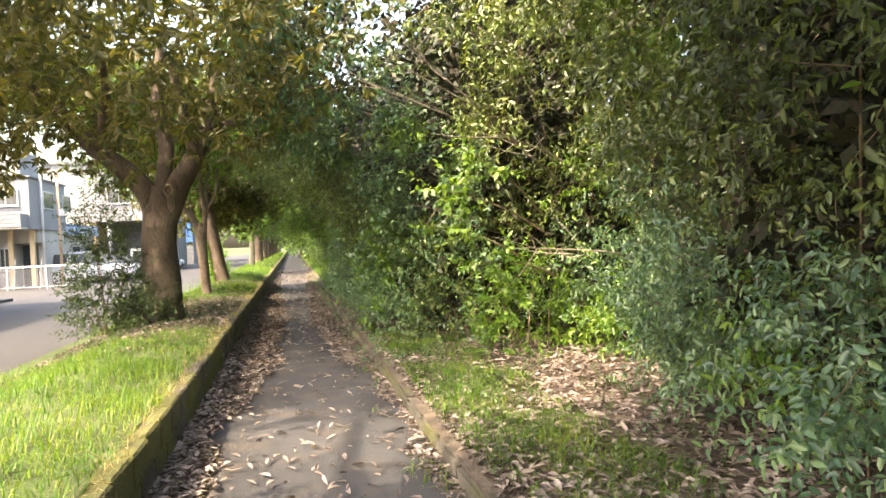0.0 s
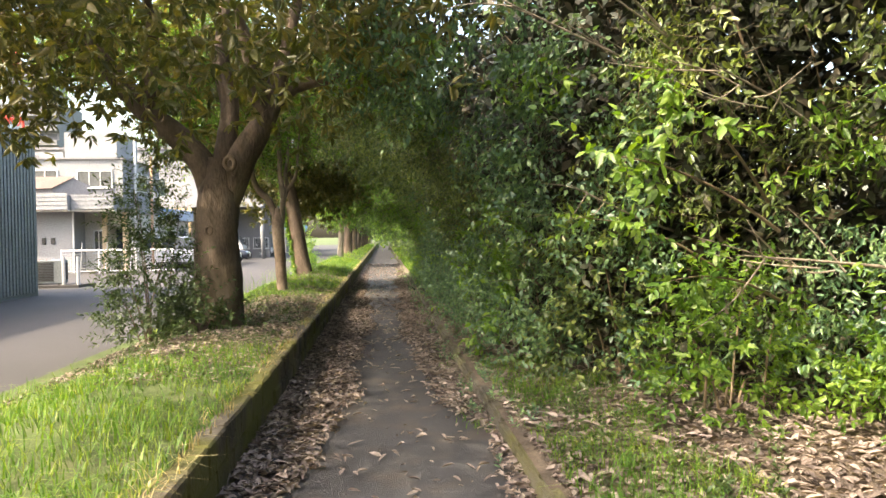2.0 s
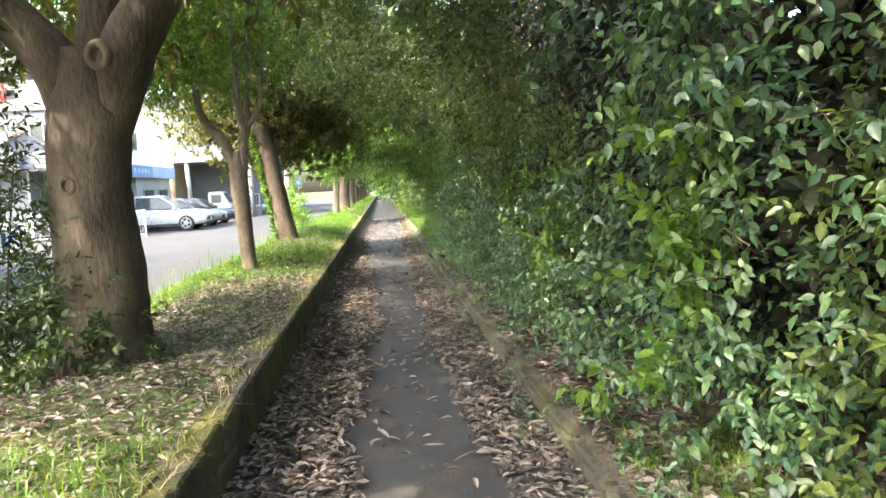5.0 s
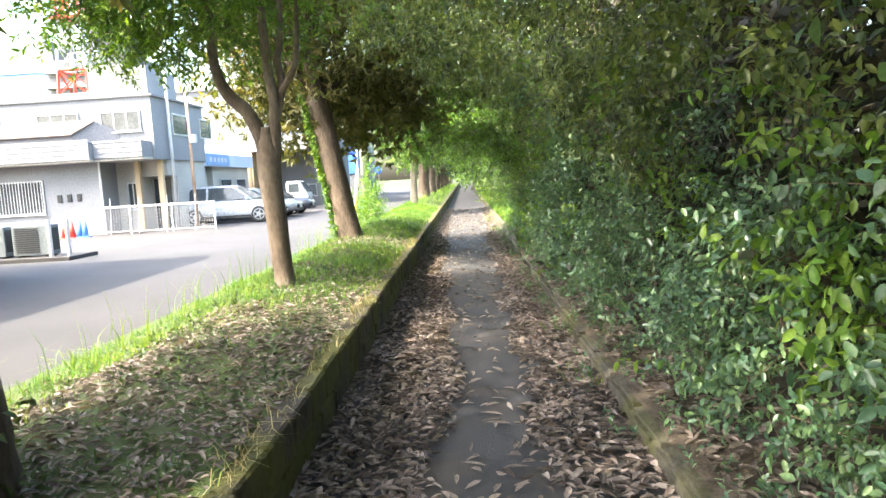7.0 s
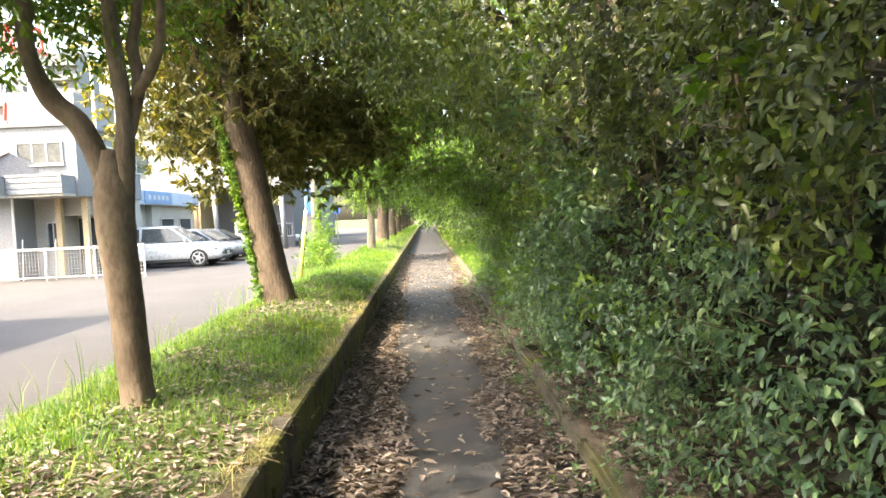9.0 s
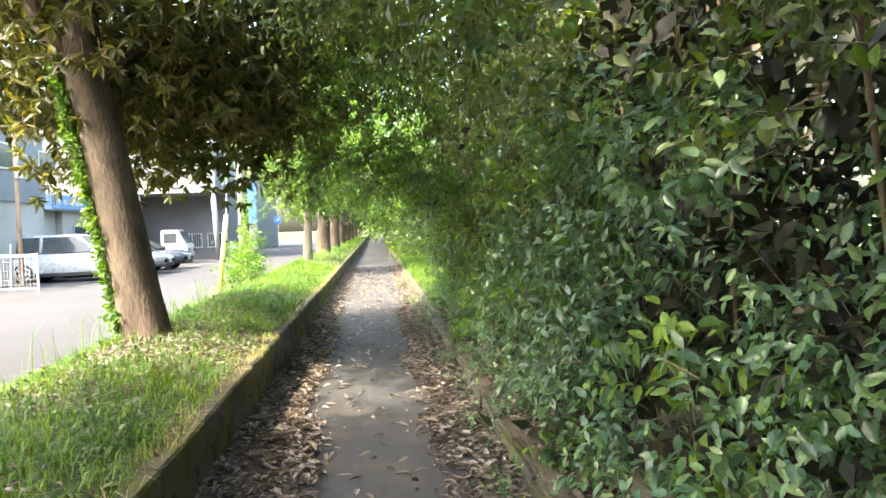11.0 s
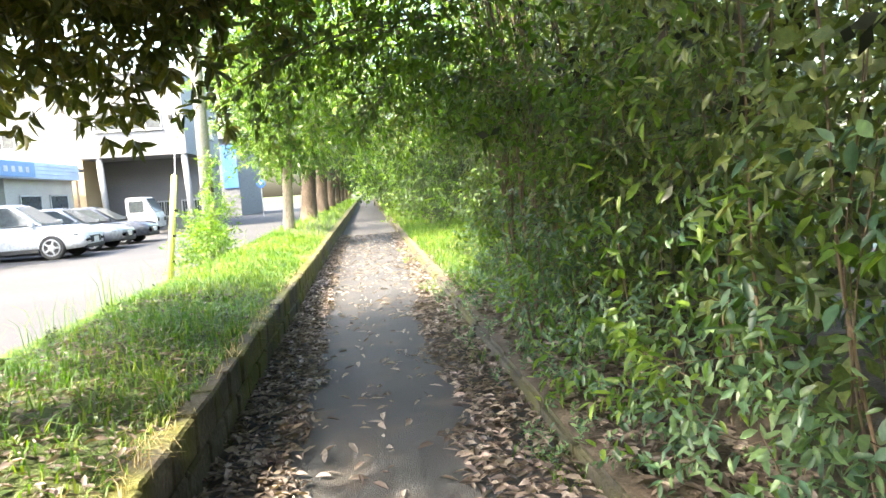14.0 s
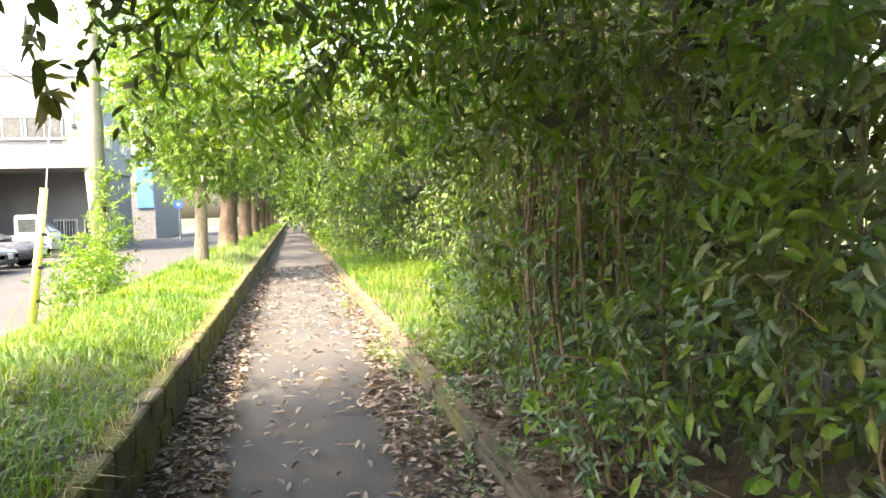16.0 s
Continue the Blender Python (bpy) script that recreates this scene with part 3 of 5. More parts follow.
def hedge(y0, y1, per, size, aspect, count, label, mat, seed, deep=0.35, stems=7, upper=None, group="shrubs along the path"):
    rng = np.random.default_rng(seed)
    # tufts of sprigs with gaps between them, and loose sprigs
    tuft = 14
    C, M = hedge_points(rng, int((y1 - y0) * per * 0.72 / tuft), y0, y1, deep)
    spread = rng.normal(size=(len(C) * tuft, 3)) * np.repeat(rng.uniform(0.5, 1.3, len(C)), tuft)[:, None]
    reach = max(0.12, size * 1.5)
    P, N = hedge_points(rng, int((y1 - y0) * per * 0.28), y0, y1, deep)
    D = unit(N * 0.8 + rng.normal(size=P.shape) * 0.6 + np.array([0, 0, 0.1]))
    M = np.repeat(M, tuft, 0)
    P = np.concatenate([np.repeat(C, tuft, 0) + spread * reach * np.array([0.8, 1, 0.9]), P])
    D = np.concatenate([unit(spread * 0.45 + M * 0.7 + rng.normal(size=M.shape) * 0.3 + np.array([0, 0, 0.15])), D])
    N = np.concatenate([M, N])
    P[:, 2] = np.maximum(P[:, 2], 0.18)
    n = len(P)
    clear = (P[:, 0] + D[:, 0] * size * 4 > 0.78 + 0.2 * rng.random(n)) | (P[:, 2] > np.interp(P[:, 1], [21.0, 23.2], [2.3, 1.7]))
    clear &= P[:, 2] + 0.35 * wave(P[:, 0] * 3, P[:, 1] * 2.5, 8.0) > np.where(P[:, 0] < 0.8, np.interp(P[:, 1], [21.0, 23.2], [2.4, 1.72]), 0)
    clear &= (P[:, 1] < 19.2) | (P[:, 1] > 28) | (P[:, 0] > 0.9) | ((P[:, 0] > -0.55 + 0.25 * wave(P[:, 1] * 2.0, P[:, 2], 2.0)) & (wave(P[:, 1] * 2.6, P[:, 0] * 3.1, 1.0) > rng.uniform(-1.3, 0.3, n)))
    if stems > 40:
        clear &= (P[:, 2] < 1.5) | (P[:, 0] < 0.9) | (rng.random(n) < 0.55)
    P, D, N = P[clear], D[clear], N[clear]
    yc = (y0 + y1) / 2
    thing = empty("shrub", (float(np.interp(yc, FACE_Y, FACE_X)) + 0.8, yc, 0.15), label, "shrub", group)
    fresh = (wave(P[:, 1] * 1.9, P[:, 2] * 1.7 + P[:, 0], seed * 0.7) > 0.6) & (rng.random(len(P)) < 0.75)
    # Beyond y 20.5 extra light green paints sunlight onto the leaves.
    fresh |= (P[:, 1] > 20.5) & (P[:, 0] < 1.1) & (rng.random(len(P)) < 0.4)
    fresh |= (P[:, 1] > 20.5) & (rng.random(len(P)) < 0.25)
    near = size > 0.08 and y0 > 8 and y1 < 20
    high = P[:, 2] > 1.55 + 0.45 * wave(P[:, 1] * 1.3, P[:, 0] * 2, seed) + (-0.35 if y0 > 19 else 0.6 if y0 > 16 else 0)
    for name, k, f, m in (("foliage", ~fresh & ~high, 0.88, mat), ("upper_foliage", ~fresh & high, 1.0, upper or mat)):
        if k.any():
            grown(name, sprigs(rng, P[k], D[k], count, size * 4.2 * f, size * f, aspect, 0.3, fine=near, face=N[k]), m, thing, kind="stuff")
    if fresh.any():
        grown("shoot_foliage", sprigs(rng, P[fresh], D[fresh], count, size * 4.6, size * 1.12, aspect * 0.95, 0.4, fine=near, face=N[fresh]), LEAF_YELLOW, thing, "light green leafy shoots", kind="stuff")
    some = rng.random(len(P)) < 0.25
    grown("brushwood", twigs(P[some] - D[some] * 0.15, D[some], size * 4.5, 0.0035), TWIG, thing, kind="stuff")
    # the inner growth; shade between the tufts is painted into its leaves
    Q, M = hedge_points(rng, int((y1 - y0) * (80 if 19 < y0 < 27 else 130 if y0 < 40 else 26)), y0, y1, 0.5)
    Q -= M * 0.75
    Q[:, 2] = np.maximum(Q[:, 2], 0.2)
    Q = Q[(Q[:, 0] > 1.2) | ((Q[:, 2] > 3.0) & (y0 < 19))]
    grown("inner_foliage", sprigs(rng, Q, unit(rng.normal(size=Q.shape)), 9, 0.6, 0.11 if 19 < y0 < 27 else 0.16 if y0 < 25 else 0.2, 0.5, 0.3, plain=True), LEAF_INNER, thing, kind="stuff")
    # tall growth behind; the nearer stretches use the shade-painted leaf too
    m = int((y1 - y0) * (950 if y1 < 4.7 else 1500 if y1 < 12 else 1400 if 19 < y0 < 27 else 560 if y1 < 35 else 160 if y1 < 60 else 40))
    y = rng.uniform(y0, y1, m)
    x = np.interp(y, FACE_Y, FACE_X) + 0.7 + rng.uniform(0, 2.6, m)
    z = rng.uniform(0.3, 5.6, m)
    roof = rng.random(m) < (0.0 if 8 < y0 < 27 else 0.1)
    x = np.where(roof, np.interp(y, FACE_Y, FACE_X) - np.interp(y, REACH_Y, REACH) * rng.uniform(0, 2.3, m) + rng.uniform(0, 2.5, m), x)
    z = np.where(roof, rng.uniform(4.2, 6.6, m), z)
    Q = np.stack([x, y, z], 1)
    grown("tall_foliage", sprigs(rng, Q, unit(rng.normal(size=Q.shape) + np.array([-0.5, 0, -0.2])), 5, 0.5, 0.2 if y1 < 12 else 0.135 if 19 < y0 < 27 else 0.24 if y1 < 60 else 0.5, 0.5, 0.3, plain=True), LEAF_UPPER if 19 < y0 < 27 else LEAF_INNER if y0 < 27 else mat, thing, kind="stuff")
    if 19 < y0 < 30:
        m = int((y1 - y0) * 150)
        y = rng.uniform(y0, y1, m)
        Q = np.stack([rng.uniform(-0.35, 2.0, m) + 0.3 * wave(y * 1.3, y * 0.4, 1.0), y, rng.uniform(3.0, 5.6, m)], 1)
        # Light green paints the sun shining through the arch.
        grown("arching_foliage", sprigs(rng, Q, unit(rng.normal(size=Q.shape) + np.array([-0.5, -0.2, -0.4])), 8, 0.4, 0.12, 0.42, 0.3), LEAF_YELLOW, thing, kind="stuff")
    for k in range(stems):
        y = rng.uniform(y0, y1 - 0.3)
        x = float(np.interp(y, FACE_Y, FACE_X)) + (rng.uniform(0.1, 0.8) if stems > 40 else rng.uniform(0.45, 1.5))
        w = rng.uniform(-0.4, 0.4)
        r = rng.uniform(0.007, 0.02) * (0.65 if stems > 40 else 0.4 if stems > 20 else 1.0)
        top = float(np.interp(y, REACH_Y, REACH)) * rng.uniform(0.4, 1.6)
        grown("stem", tube([(x, y, 0.1), (x - 0.1, y + w * 0.4, 1.0), (x - 0.1 + rng.uniform(-0.15, 0.15), y + w, 2.1), (x - 0.2 - top * 0.2, y + w * 1.5, 3.3), (x - 0.3 - top * 0.9, y + w * 2.2, 4.3)], [r, r * 0.9, r * 0.8, r * 0.6, r * 0.25], 7, 0.12, k), TWIG, thing, smooth=True)
    return thing


hedge(-4.0, 1.4, 150, 0.11, 0.42, 9, "dense evergreen shrub hanging beside the path", LEAF_HEDGE, 40, upper=LEAF_UPPER)
hedge(1.4, 4.6, 980, 0.066, 0.4, 11, "dark drooping evergreen shrub over leaf litter", LEAF_HEDGE, 41, upper=LEAF_UPPER)
clearing_shrub = hedge(4.6, 8.2, 480, 0.085, 0.4, 11, "sunlit tangled shrub behind the leafy clearing", LEAF_HEDGE, 42, 0.5, 10, upper=LEAF_UPPER)
hedge(8.2, 11.2, 600, 0.085, 0.5, 11, "dense dark green shrub rising over the kerb", LEAF_HEDGE, 43)
hedge(11.2, 14.0, 850, 0.066, 0.5, 11, "dense small-leaved shrub arching over the path", LEAF_HEDGE, 44, upper=LEAF_UPPER)
hedge(14.0, 16.4, 820, 0.068, 0.48, 11, "dense small-leaved shrub with creepers at its foot", LEAF_HEDGE, 45, upper=LEAF_UPPER)
hedge(16.4, 19.6, 740, 0.086, 0.43, 11, "glossy broad-leaved shrub close beside the path", LEAF_HEDGE, 46, upper=LEAF_UPPER)
hedge(19.6, 23.4, 560, 0.08, 0.38, 11, "fine-leaved shrub arching low over the path", LEAF_HEDGE, 47, 0.4, 30, upper=LEAF_UPPER)
hedge(23.4, 27.4, 560, 0.082, 0.36, 11, "narrow-leaved shrub with many thin stems", LEAF_HEDGE, 48, 0.45, 64, upper=LEAF_UPPER)
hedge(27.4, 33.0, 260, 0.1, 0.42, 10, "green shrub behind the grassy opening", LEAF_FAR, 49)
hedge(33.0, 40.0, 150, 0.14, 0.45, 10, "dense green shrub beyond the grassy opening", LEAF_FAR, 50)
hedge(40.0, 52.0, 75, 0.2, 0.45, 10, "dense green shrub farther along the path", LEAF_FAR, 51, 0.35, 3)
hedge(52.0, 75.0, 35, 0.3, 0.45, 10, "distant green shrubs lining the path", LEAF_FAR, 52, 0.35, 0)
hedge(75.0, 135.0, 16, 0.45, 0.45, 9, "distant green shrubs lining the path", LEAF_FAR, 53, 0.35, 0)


def shoots(thing, start, tip, n, size, seed, mat=LEAF_YELLOW):
    """A thin branch reaching out of a shrub with fresh leaves along its outer part."""
    rng = np.random.default_rng(seed)
    a, e = np.array(start), np.array(tip)
    line = [a + (e - a) * k + np.array([0, 0, 0.18 * k * (1 - k) * 2]) for k in (0, 0.35, 0.7, 1.0)]
    grown("branch", tube(line, [0.012, 0.009, 0.006, 0.003], 7, 0.1, seed), TWIG, thing, smooth=True)
    k = rng.uniform(0.45, 1.0, n)
    P = a + (e - a) * k[:, None] + np.array([0, 0, 1.0]) * (0.36 * k * (1 - k))[:, None]
    D = unit((e - a) / np.linalg.norm(e - a) * 0.6 + rng.normal(size=P.shape) * 0.55 + np.array([0, 0, -0.15]))
    grown("shoot_foliage", sprigs(rng, P, D, 11, 0.38, size, 0.48, 0.35, fine=True), mat, thing, "glossy leaves along a thin branch", kind="stuff")


shoots(clearing_shrub, (2.6, 6.9, 1.5), (1.35, 6.5, 1.95), 11, 0.1, 201)
shoots(clearing_shrub, (2.7, 7.2, 1.7), (1.6, 6.3, 2.3), 10, 0.1, 202)
shoots(clearing_shrub, (2.7, 7.9, 1.2), (1.45, 7.5, 1.62), 8, 0.1, 203)
shoots(clearing_shrub, (2.9, 7.4, 1.0), (1.75, 6.7, 1.2), 9, 0.095, 204)


broad_shrub = bpy.data.objects["shrub.003"]
creeper_shrub = bpy.data.objects["shrub.005"]
glossy_shrub = bpy.data.objects["shrub.006"]
fine_shrub = bpy.data.objects["shrub.007"]
shoots(broad_shrub, (1.7, 10.1, 0.7), (1.1, 9.55, 1.12), 9, 0.1, 205)
shoots(broad_shrub, (1.75, 9.9, 0.9), (1.16, 9.6, 1.28), 9, 0.1, 206)
shoots(broad_shrub, (1.8, 10.3, 1.4), (1.12, 9.7, 1.66), 8, 0.1, 207)
shoots(broad_shrub, (1.7, 10.0, 0.4), (1.15, 9.6, 0.55), 8, 0.09, 208)
shoots(creeper_shrub, (1.9, 14.9, 1.9), (1.18, 14.3, 2.12), 7, 0.1, 209)
shoots(creeper_shrub, (1.9, 14.8, 1.6), (1.16, 14.2, 1.84), 7, 0.1, 210)
shoots(glossy_shrub, (1.9, 18.5, 1.0), (1.3, 17.9, 1.32), 8, 0.1, 211)
shoots(glossy_shrub, (1.9, 18.6, 1.7), (1.25, 18.0, 1.9), 7, 0.1, 212)
shoots(glossy_shrub, (1.7, 18.8, 0.7), (1.02, 18.2, 1.02), 7, 0.09, 213)
shoots(fine_shrub, (1.8, 19.7, 1.5), (1.06, 19.0, 1.72), 7, 0.085, 214)
shoots(fine_shrub, (0.5, 22.9, 2.5), (-0.8, 22.4, 2.0), 8, 0.09, 216, LEAF_UPPER)
shoots(fine_shrub, (0.6, 23.3, 2.6), (-0.5, 22.8, 2.3), 8, 0.09, 217, LEAF_UPPER)
shoots(fine_shrub, (1.8, 19.8, 0.9), (1.14, 19.2, 1.16), 8, 0.08, 215)


def bush(at, radii, n, size, aspect, label, mat, seed):
    rng = np.random.default_rng(seed)
    thing = empty("bush", at, label, "bush", "small bushes")
    d = unit(rng.normal(size=(n, 3)))
    d[:, 2] = np.abs(d[:, 2])
    k = rng.uniform(0.3, 1.0, n) ** 0.6 * (1 + 0.25 * wave(d[:, 0] * 3, d[:, 2] * 4, seed))
    P = np.array(at) + d * np.array(radii) * k[:, None]
    grown("foliage", sprigs(rng, P, unit(d + rng.normal(size=P.shape) * 0.5), 11, size * 4, size, aspect, 0.25), mat, thing, kind="stuff")
    for k in range(6):
        a = np.array(at) + np.array([*rng.normal(size=2) * 0.08, -0.05])
        e = np.array(at) + d[k] * np.array(radii) * 0.85
        grown("stem", tube([a, a * 0.6 + e * 0.4 + np.array([0, 0, 0.15]), e], [0.012, 0.009, 0.004], 6, 0.1, k), TWIG, thing, smooth=True)
    return thing


bush((2.55, 7.5, 0.15), (0.5, 0.55, 1.2), 170, 0.085, 0.45, "light green bush growing out of the leaf litter", LEAF_YELLOW, 60)
bush((2.15, 8.9, 0.15), (0.6, 0.6, 2.1), 200, 0.085, 0.45, "green broad-leaved bush beside the kerb", LEAF_UPPER, 61)
bush((3.6, 6.6, 0.15), (0.7, 0.6, 1.0), 200, 0.08, 0.4, "low green bush at the edge of the clearing", LEAF_YELLOW, 62)
bush((-2.2, 11.3, 0.38), (0.5, 0.45, 0.55), 220, 0.07, 0.5, "dark green ivy heaped round the tree foot", LEAF_IVY, 63)
bush((-2.8, 11.4, 0.3), (0.6, 0.42, 2.3), 560, 0.075, 0.36, "leafy climber clinging to the forked tree", LEAF_IVY, 64)
bush((-3.3, 32.5, 0.15), (0.35, 0.5, 0.8), 150, 0.12, 0.35, "light green weeds at the foot of the utility pole", LEAF_YELLOW, 65)
bush((-3.55, 34.8, 0.1), (0.28, 0.35, 2.0), 150, 0.12, 0.35, "tall light green weeds on the verge", LEAF_YELLOW, 66)

# creeper up the leaning trunk
rng = np.random.default_rng(70)
z = rng.uniform(0.6, 3.2, 700)
cx = np.interp(z, [0.3, 0.65, 1.65, 2.4, 3.1], [-1.98, -2.03, -2.2, -2.34, -2.45])
P = np.stack([cx - 0.2 + rng.normal(size=700) * 0.025, 20.94 + rng.normal(size=700) * 0.05, z], 1)
thing = empty("creeper", (-2.2, 20.9, 0.6), "light green creeper climbing the leaning trunk", "ivy")
grown("foliage", sprigs(rng, P, unit(rng.normal(size=P.shape) + np.array([-0.8, -0.5, 0.3])), 4, 0.08, 0.055, 0.7, 0.2), LEAF_YELLOW, thing, kind="stuff")

# pale bare branches in the sunlit shrubs
def bare_branch(a, b, r, seed, label="pale bare branch among the sunlit leaves"):
    rng = np.random.default_rng(seed)
    a, b = np.array(a, float), np.array(b, float)
    thing = empty("bare_branch", a, label, "branch", "bare branches")
    mid = (a + b) / 2 + rng.normal(size=3) * 0.08
    grown("stem", tube([a, (a + mid) / 2 + rng.normal(size=3) * 0.04, mid, b], [r, r * 0.8, r * 0.6, r * 0.2], 7, 0.15, seed), BARK_PALE, thing, smooth=True)
    for k in range(7):
        p = a + (b - a) * rng.uniform(0.25, 0.95)
        q = p + (b - a) * rng.uniform(0.15, 0.35) + rng.normal(size=3) * 0.2
        grown("side_twig", tube([p, (p + q) / 2 + rng.normal(size=3) * 0.03, q], [r * 0.4, r * 0.28, r * 0.1], 5, 0.1, k), BARK_PALE, thing, smooth=True)


bare_branch((3.4, 8.2, 2.1), (1.2, 7.0, 3.5), 0.022, 1)
bare_branch((3.2, 8.6, 2.6), (0.7, 7.6, 3.3), 0.018, 2)
bare_branch((3.9, 7.2, 1.1), (2.3, 6.9, 1.35), 0.02, 3)
bare_branch((3.5, 7.6, 2.0), (2.0, 6.6, 2.5), 0.016, 4)
bare_branch((3.0, 8.8, 1.4), (1.5, 8.0, 1.9), 0.014, 5)
bare_branch((1.9, 19.4, 2.0), (1.2, 17.6, 1.5), 0.007, 6, "thin bare twig among glossy leaves")
bare_branch((1.8, 18.6, 1.2), (1.05, 17.3, 1.35), 0.006, 7, "thin bare twig among glossy leaves")

# low weeds
def weeds(name, rng, n, x0, x1, y0, y1, ground, size, label, mat):
    x, y = rng.uniform(x0, x1, n), rng.uniform(y0, y1, n)
    k = wave(x * 3.0, y * 2.2, 9.0) > rng.uniform(-0.4, 0.7, n)
    x, y = x[k], y[k]
    P = np.stack([x, y, ground(x, y)], 1)
    v = sprigs(rng, P, unit(np.array([0, 0, 1.0]) + rng.normal(size=P.shape) * 0.35), 8, size * 2.2, size, 0.45, 0.1)
    return tagged(new(name, raw_mesh(name, *v, mat)), label, "weeds", kind="stuff")


rng = np.random.default_rng(75)
weeds("verge_weeds", rng, 1900, -3.2, -1.1, 8, 25, verge_z, 0.045, "small broad-leaved weeds under the verge trees", LEAF_IVY)
weeds("bank_weeds", rng, 700, 1.05, 2.6, 2, 9.5, bank_z, 0.05, "small green weeds growing through the leaf litter", LEAF_IVY)
weeds("kerb_weeds", rng, 2000, 0.72, 1.15, 7, 28, lambda x, y: np.where(x < 0.9, 0.0, 0.13), 0.045, "small weeds along the kerb", LEAF_HEDGE)

# a single yellow flower beside the kerb
f = empty("flower", (1.03, 13.6, 0.13), "small yellow flower on a thin stalk beside the kerb", "flower")
part("stalk", rod(bmesh.new(), (0, 0, 0), (-0.01, 0.01, 0.2), 0.003, 0.002, 6), LEAF_IVY, f)
rng = np.random.default_rng(78)
w = np.linspace(0, 6.28 * 3, 30)
P = np.zeros((30, 3)) + np.array([1.02, 13.61, 0.33])
D = unit(np.stack([np.cos(w), np.sin(w), np.linspace(0.2, 1.6, 30)], 1))
grown("petals", leaves(P, D, unit(np.array([0, 0, 1.0]) + rng.normal(size=P.shape) * 0.2), np.full(30, 0.02), np.full(30, 0.007), plain=True), YELLOW, f, "yellow petals")

# ---- grass ----
def grass_sheet(name, rng, n, x0, x1, y0, y1, ground, tall, label, keep):
    x, y = rng.uniform(x0, x1, n), rng.uniform(y0, y1, n)
    k = keep(x, y) > rng.random(n)
    x, y = x[k], y[k]
    h = tall * (0.55 + 0.45 * wave(x * 1.6, y * 1.3, 3.0)) * rng.uniform(0.5, 1.5, len(x)) * (1 + 0.6 * np.clip((-2.4 - x) / 0.7, 0, 1)) + 0.04
    P = np.stack([x, y, ground(x, y) - 0.01], 1)
    return tagged(new(name, raw_mesh(name, *blades(rng, P, h, 0.0036 + 0.00012 * np.clip(y - 10, 0, 60)), GRASS)), label, "grass", kind="stuff")


def under_trees(x, y):
    """Bare, littered ground below the near crowns."""
    bare = np.clip((y - 8.6) / 1.5, 0, 1) * np.clip((15.7 + (x + 2) * 1.1 - y) / 1.5, 0, 1) + np.clip((y - 19) / 1, 0, 1) * np.clip((22.5 - y) / 2, 0, 1) * 0.7
    edge = np.clip((-2.6 - x) / 0.4, 0, 1) * 0.8 * np.clip(np.abs(y - 11.5) - 2.6, 0.05, 1)
    return np.clip(1 - bare + edge, 0.03, 1) * np.clip(0.75 + 0.5 * wave(x * 2.5, y * 2.0, 6.0), 0.1, 1)


rng = np.random.default_rng(80)
grass_sheet("verge_grass", rng, 84000, -3.55, -0.98, 0.5, 34, verge_z, 0.1, "bright green grass and weeds on the raised verge", under_trees)
grass_sheet("far_verge_grass", rng, 9000, -3.5, -1.05, 34, 90, verge_z, 0.22, "bright green grass on the verge farther on", lambda x, y: 0.9 + 0 * x)
grass_sheet("bank_grass", rng, 15000, 1.02, 3.6, 25.8, 40, bank_z, 0.22, "sunlit grass in the opening between shrubs", lambda x, y: 0.95 + 0 * x)
n = 260
x, y = rng.uniform(-3.5, -2.5, n), rng.uniform(13.5, 33, n)
P = np.stack([x, y, verge_z(x, y)], 1)
tagged(new("verge_stalks", raw_mesh("verge_stalks", *blades(rng, P, rng.uniform(0.3, 0.65, n), 0.004, 0.45), GRASS)), "tall grass stalks along the road edge", "grass", kind="stuff")
grass_sheet("kerb_grass", rng, 17000, 1.02, 2.0, 2.0, 10, bank_z, 0.11, "thin grass along the kerb and litter", lambda x, y: 0.5 + 0.5 * wave(x * 4, y * 2, 2.0))
grass_sheet("path_edge_grass", rng, 11000, 0.6, 0.9, 2.0, 34, lambda x, y: 0 * x, 0.1, "weeds growing along the foot of the kerb", lambda x, y: np.clip(0.9 * wave(x * 2, y * 1.4, 7.0), 0, 1))
grass_sheet("far_bank_grass", rng, 6000, 1.0, 2.0, 34, 80, bank_z, 0.25, "grass along the far shrubs", lambda x, y: 0.9 + 0 * x)

n = 3600
x, y = rng.uniform(-1.06, -0.92, n), rng.uniform(1.5, 34, n)
k = wave(y * 2.4, x * 3, 4.0) > rng.uniform(-0.9, 0.6, n)
P = np.stack([x, y, 0.385 + 0 * x], 1)[k]
tagged(new("wall_top_grass", raw_mesh("wall_top_grass", *blades(rng, P, rng.uniform(0.03, 0.12, len(P)), 0.0025, 1.6), STRAW)), "dry grass tufts lying over the wall top", "grass", kind="stuff")

# ---- fallen leaves ----
LEFT_Y, LEFT_X = [0, 6.2, 8, 12, 15.5, 20, 24.5, 31, 120], [-0.55, -0.55, -0.25, -0.18, -0.1, -0.38, -0.42, -0.58, -0.6]
RIGHT_Y, RIGHT_X = [0, 7.5, 9.5, 12, 15.5, 20, 24.5, 31, 120], [0.72, 0.72, 0.4, 0.28, 0.25, 0.36, 0.34, 0.6, 0.62]


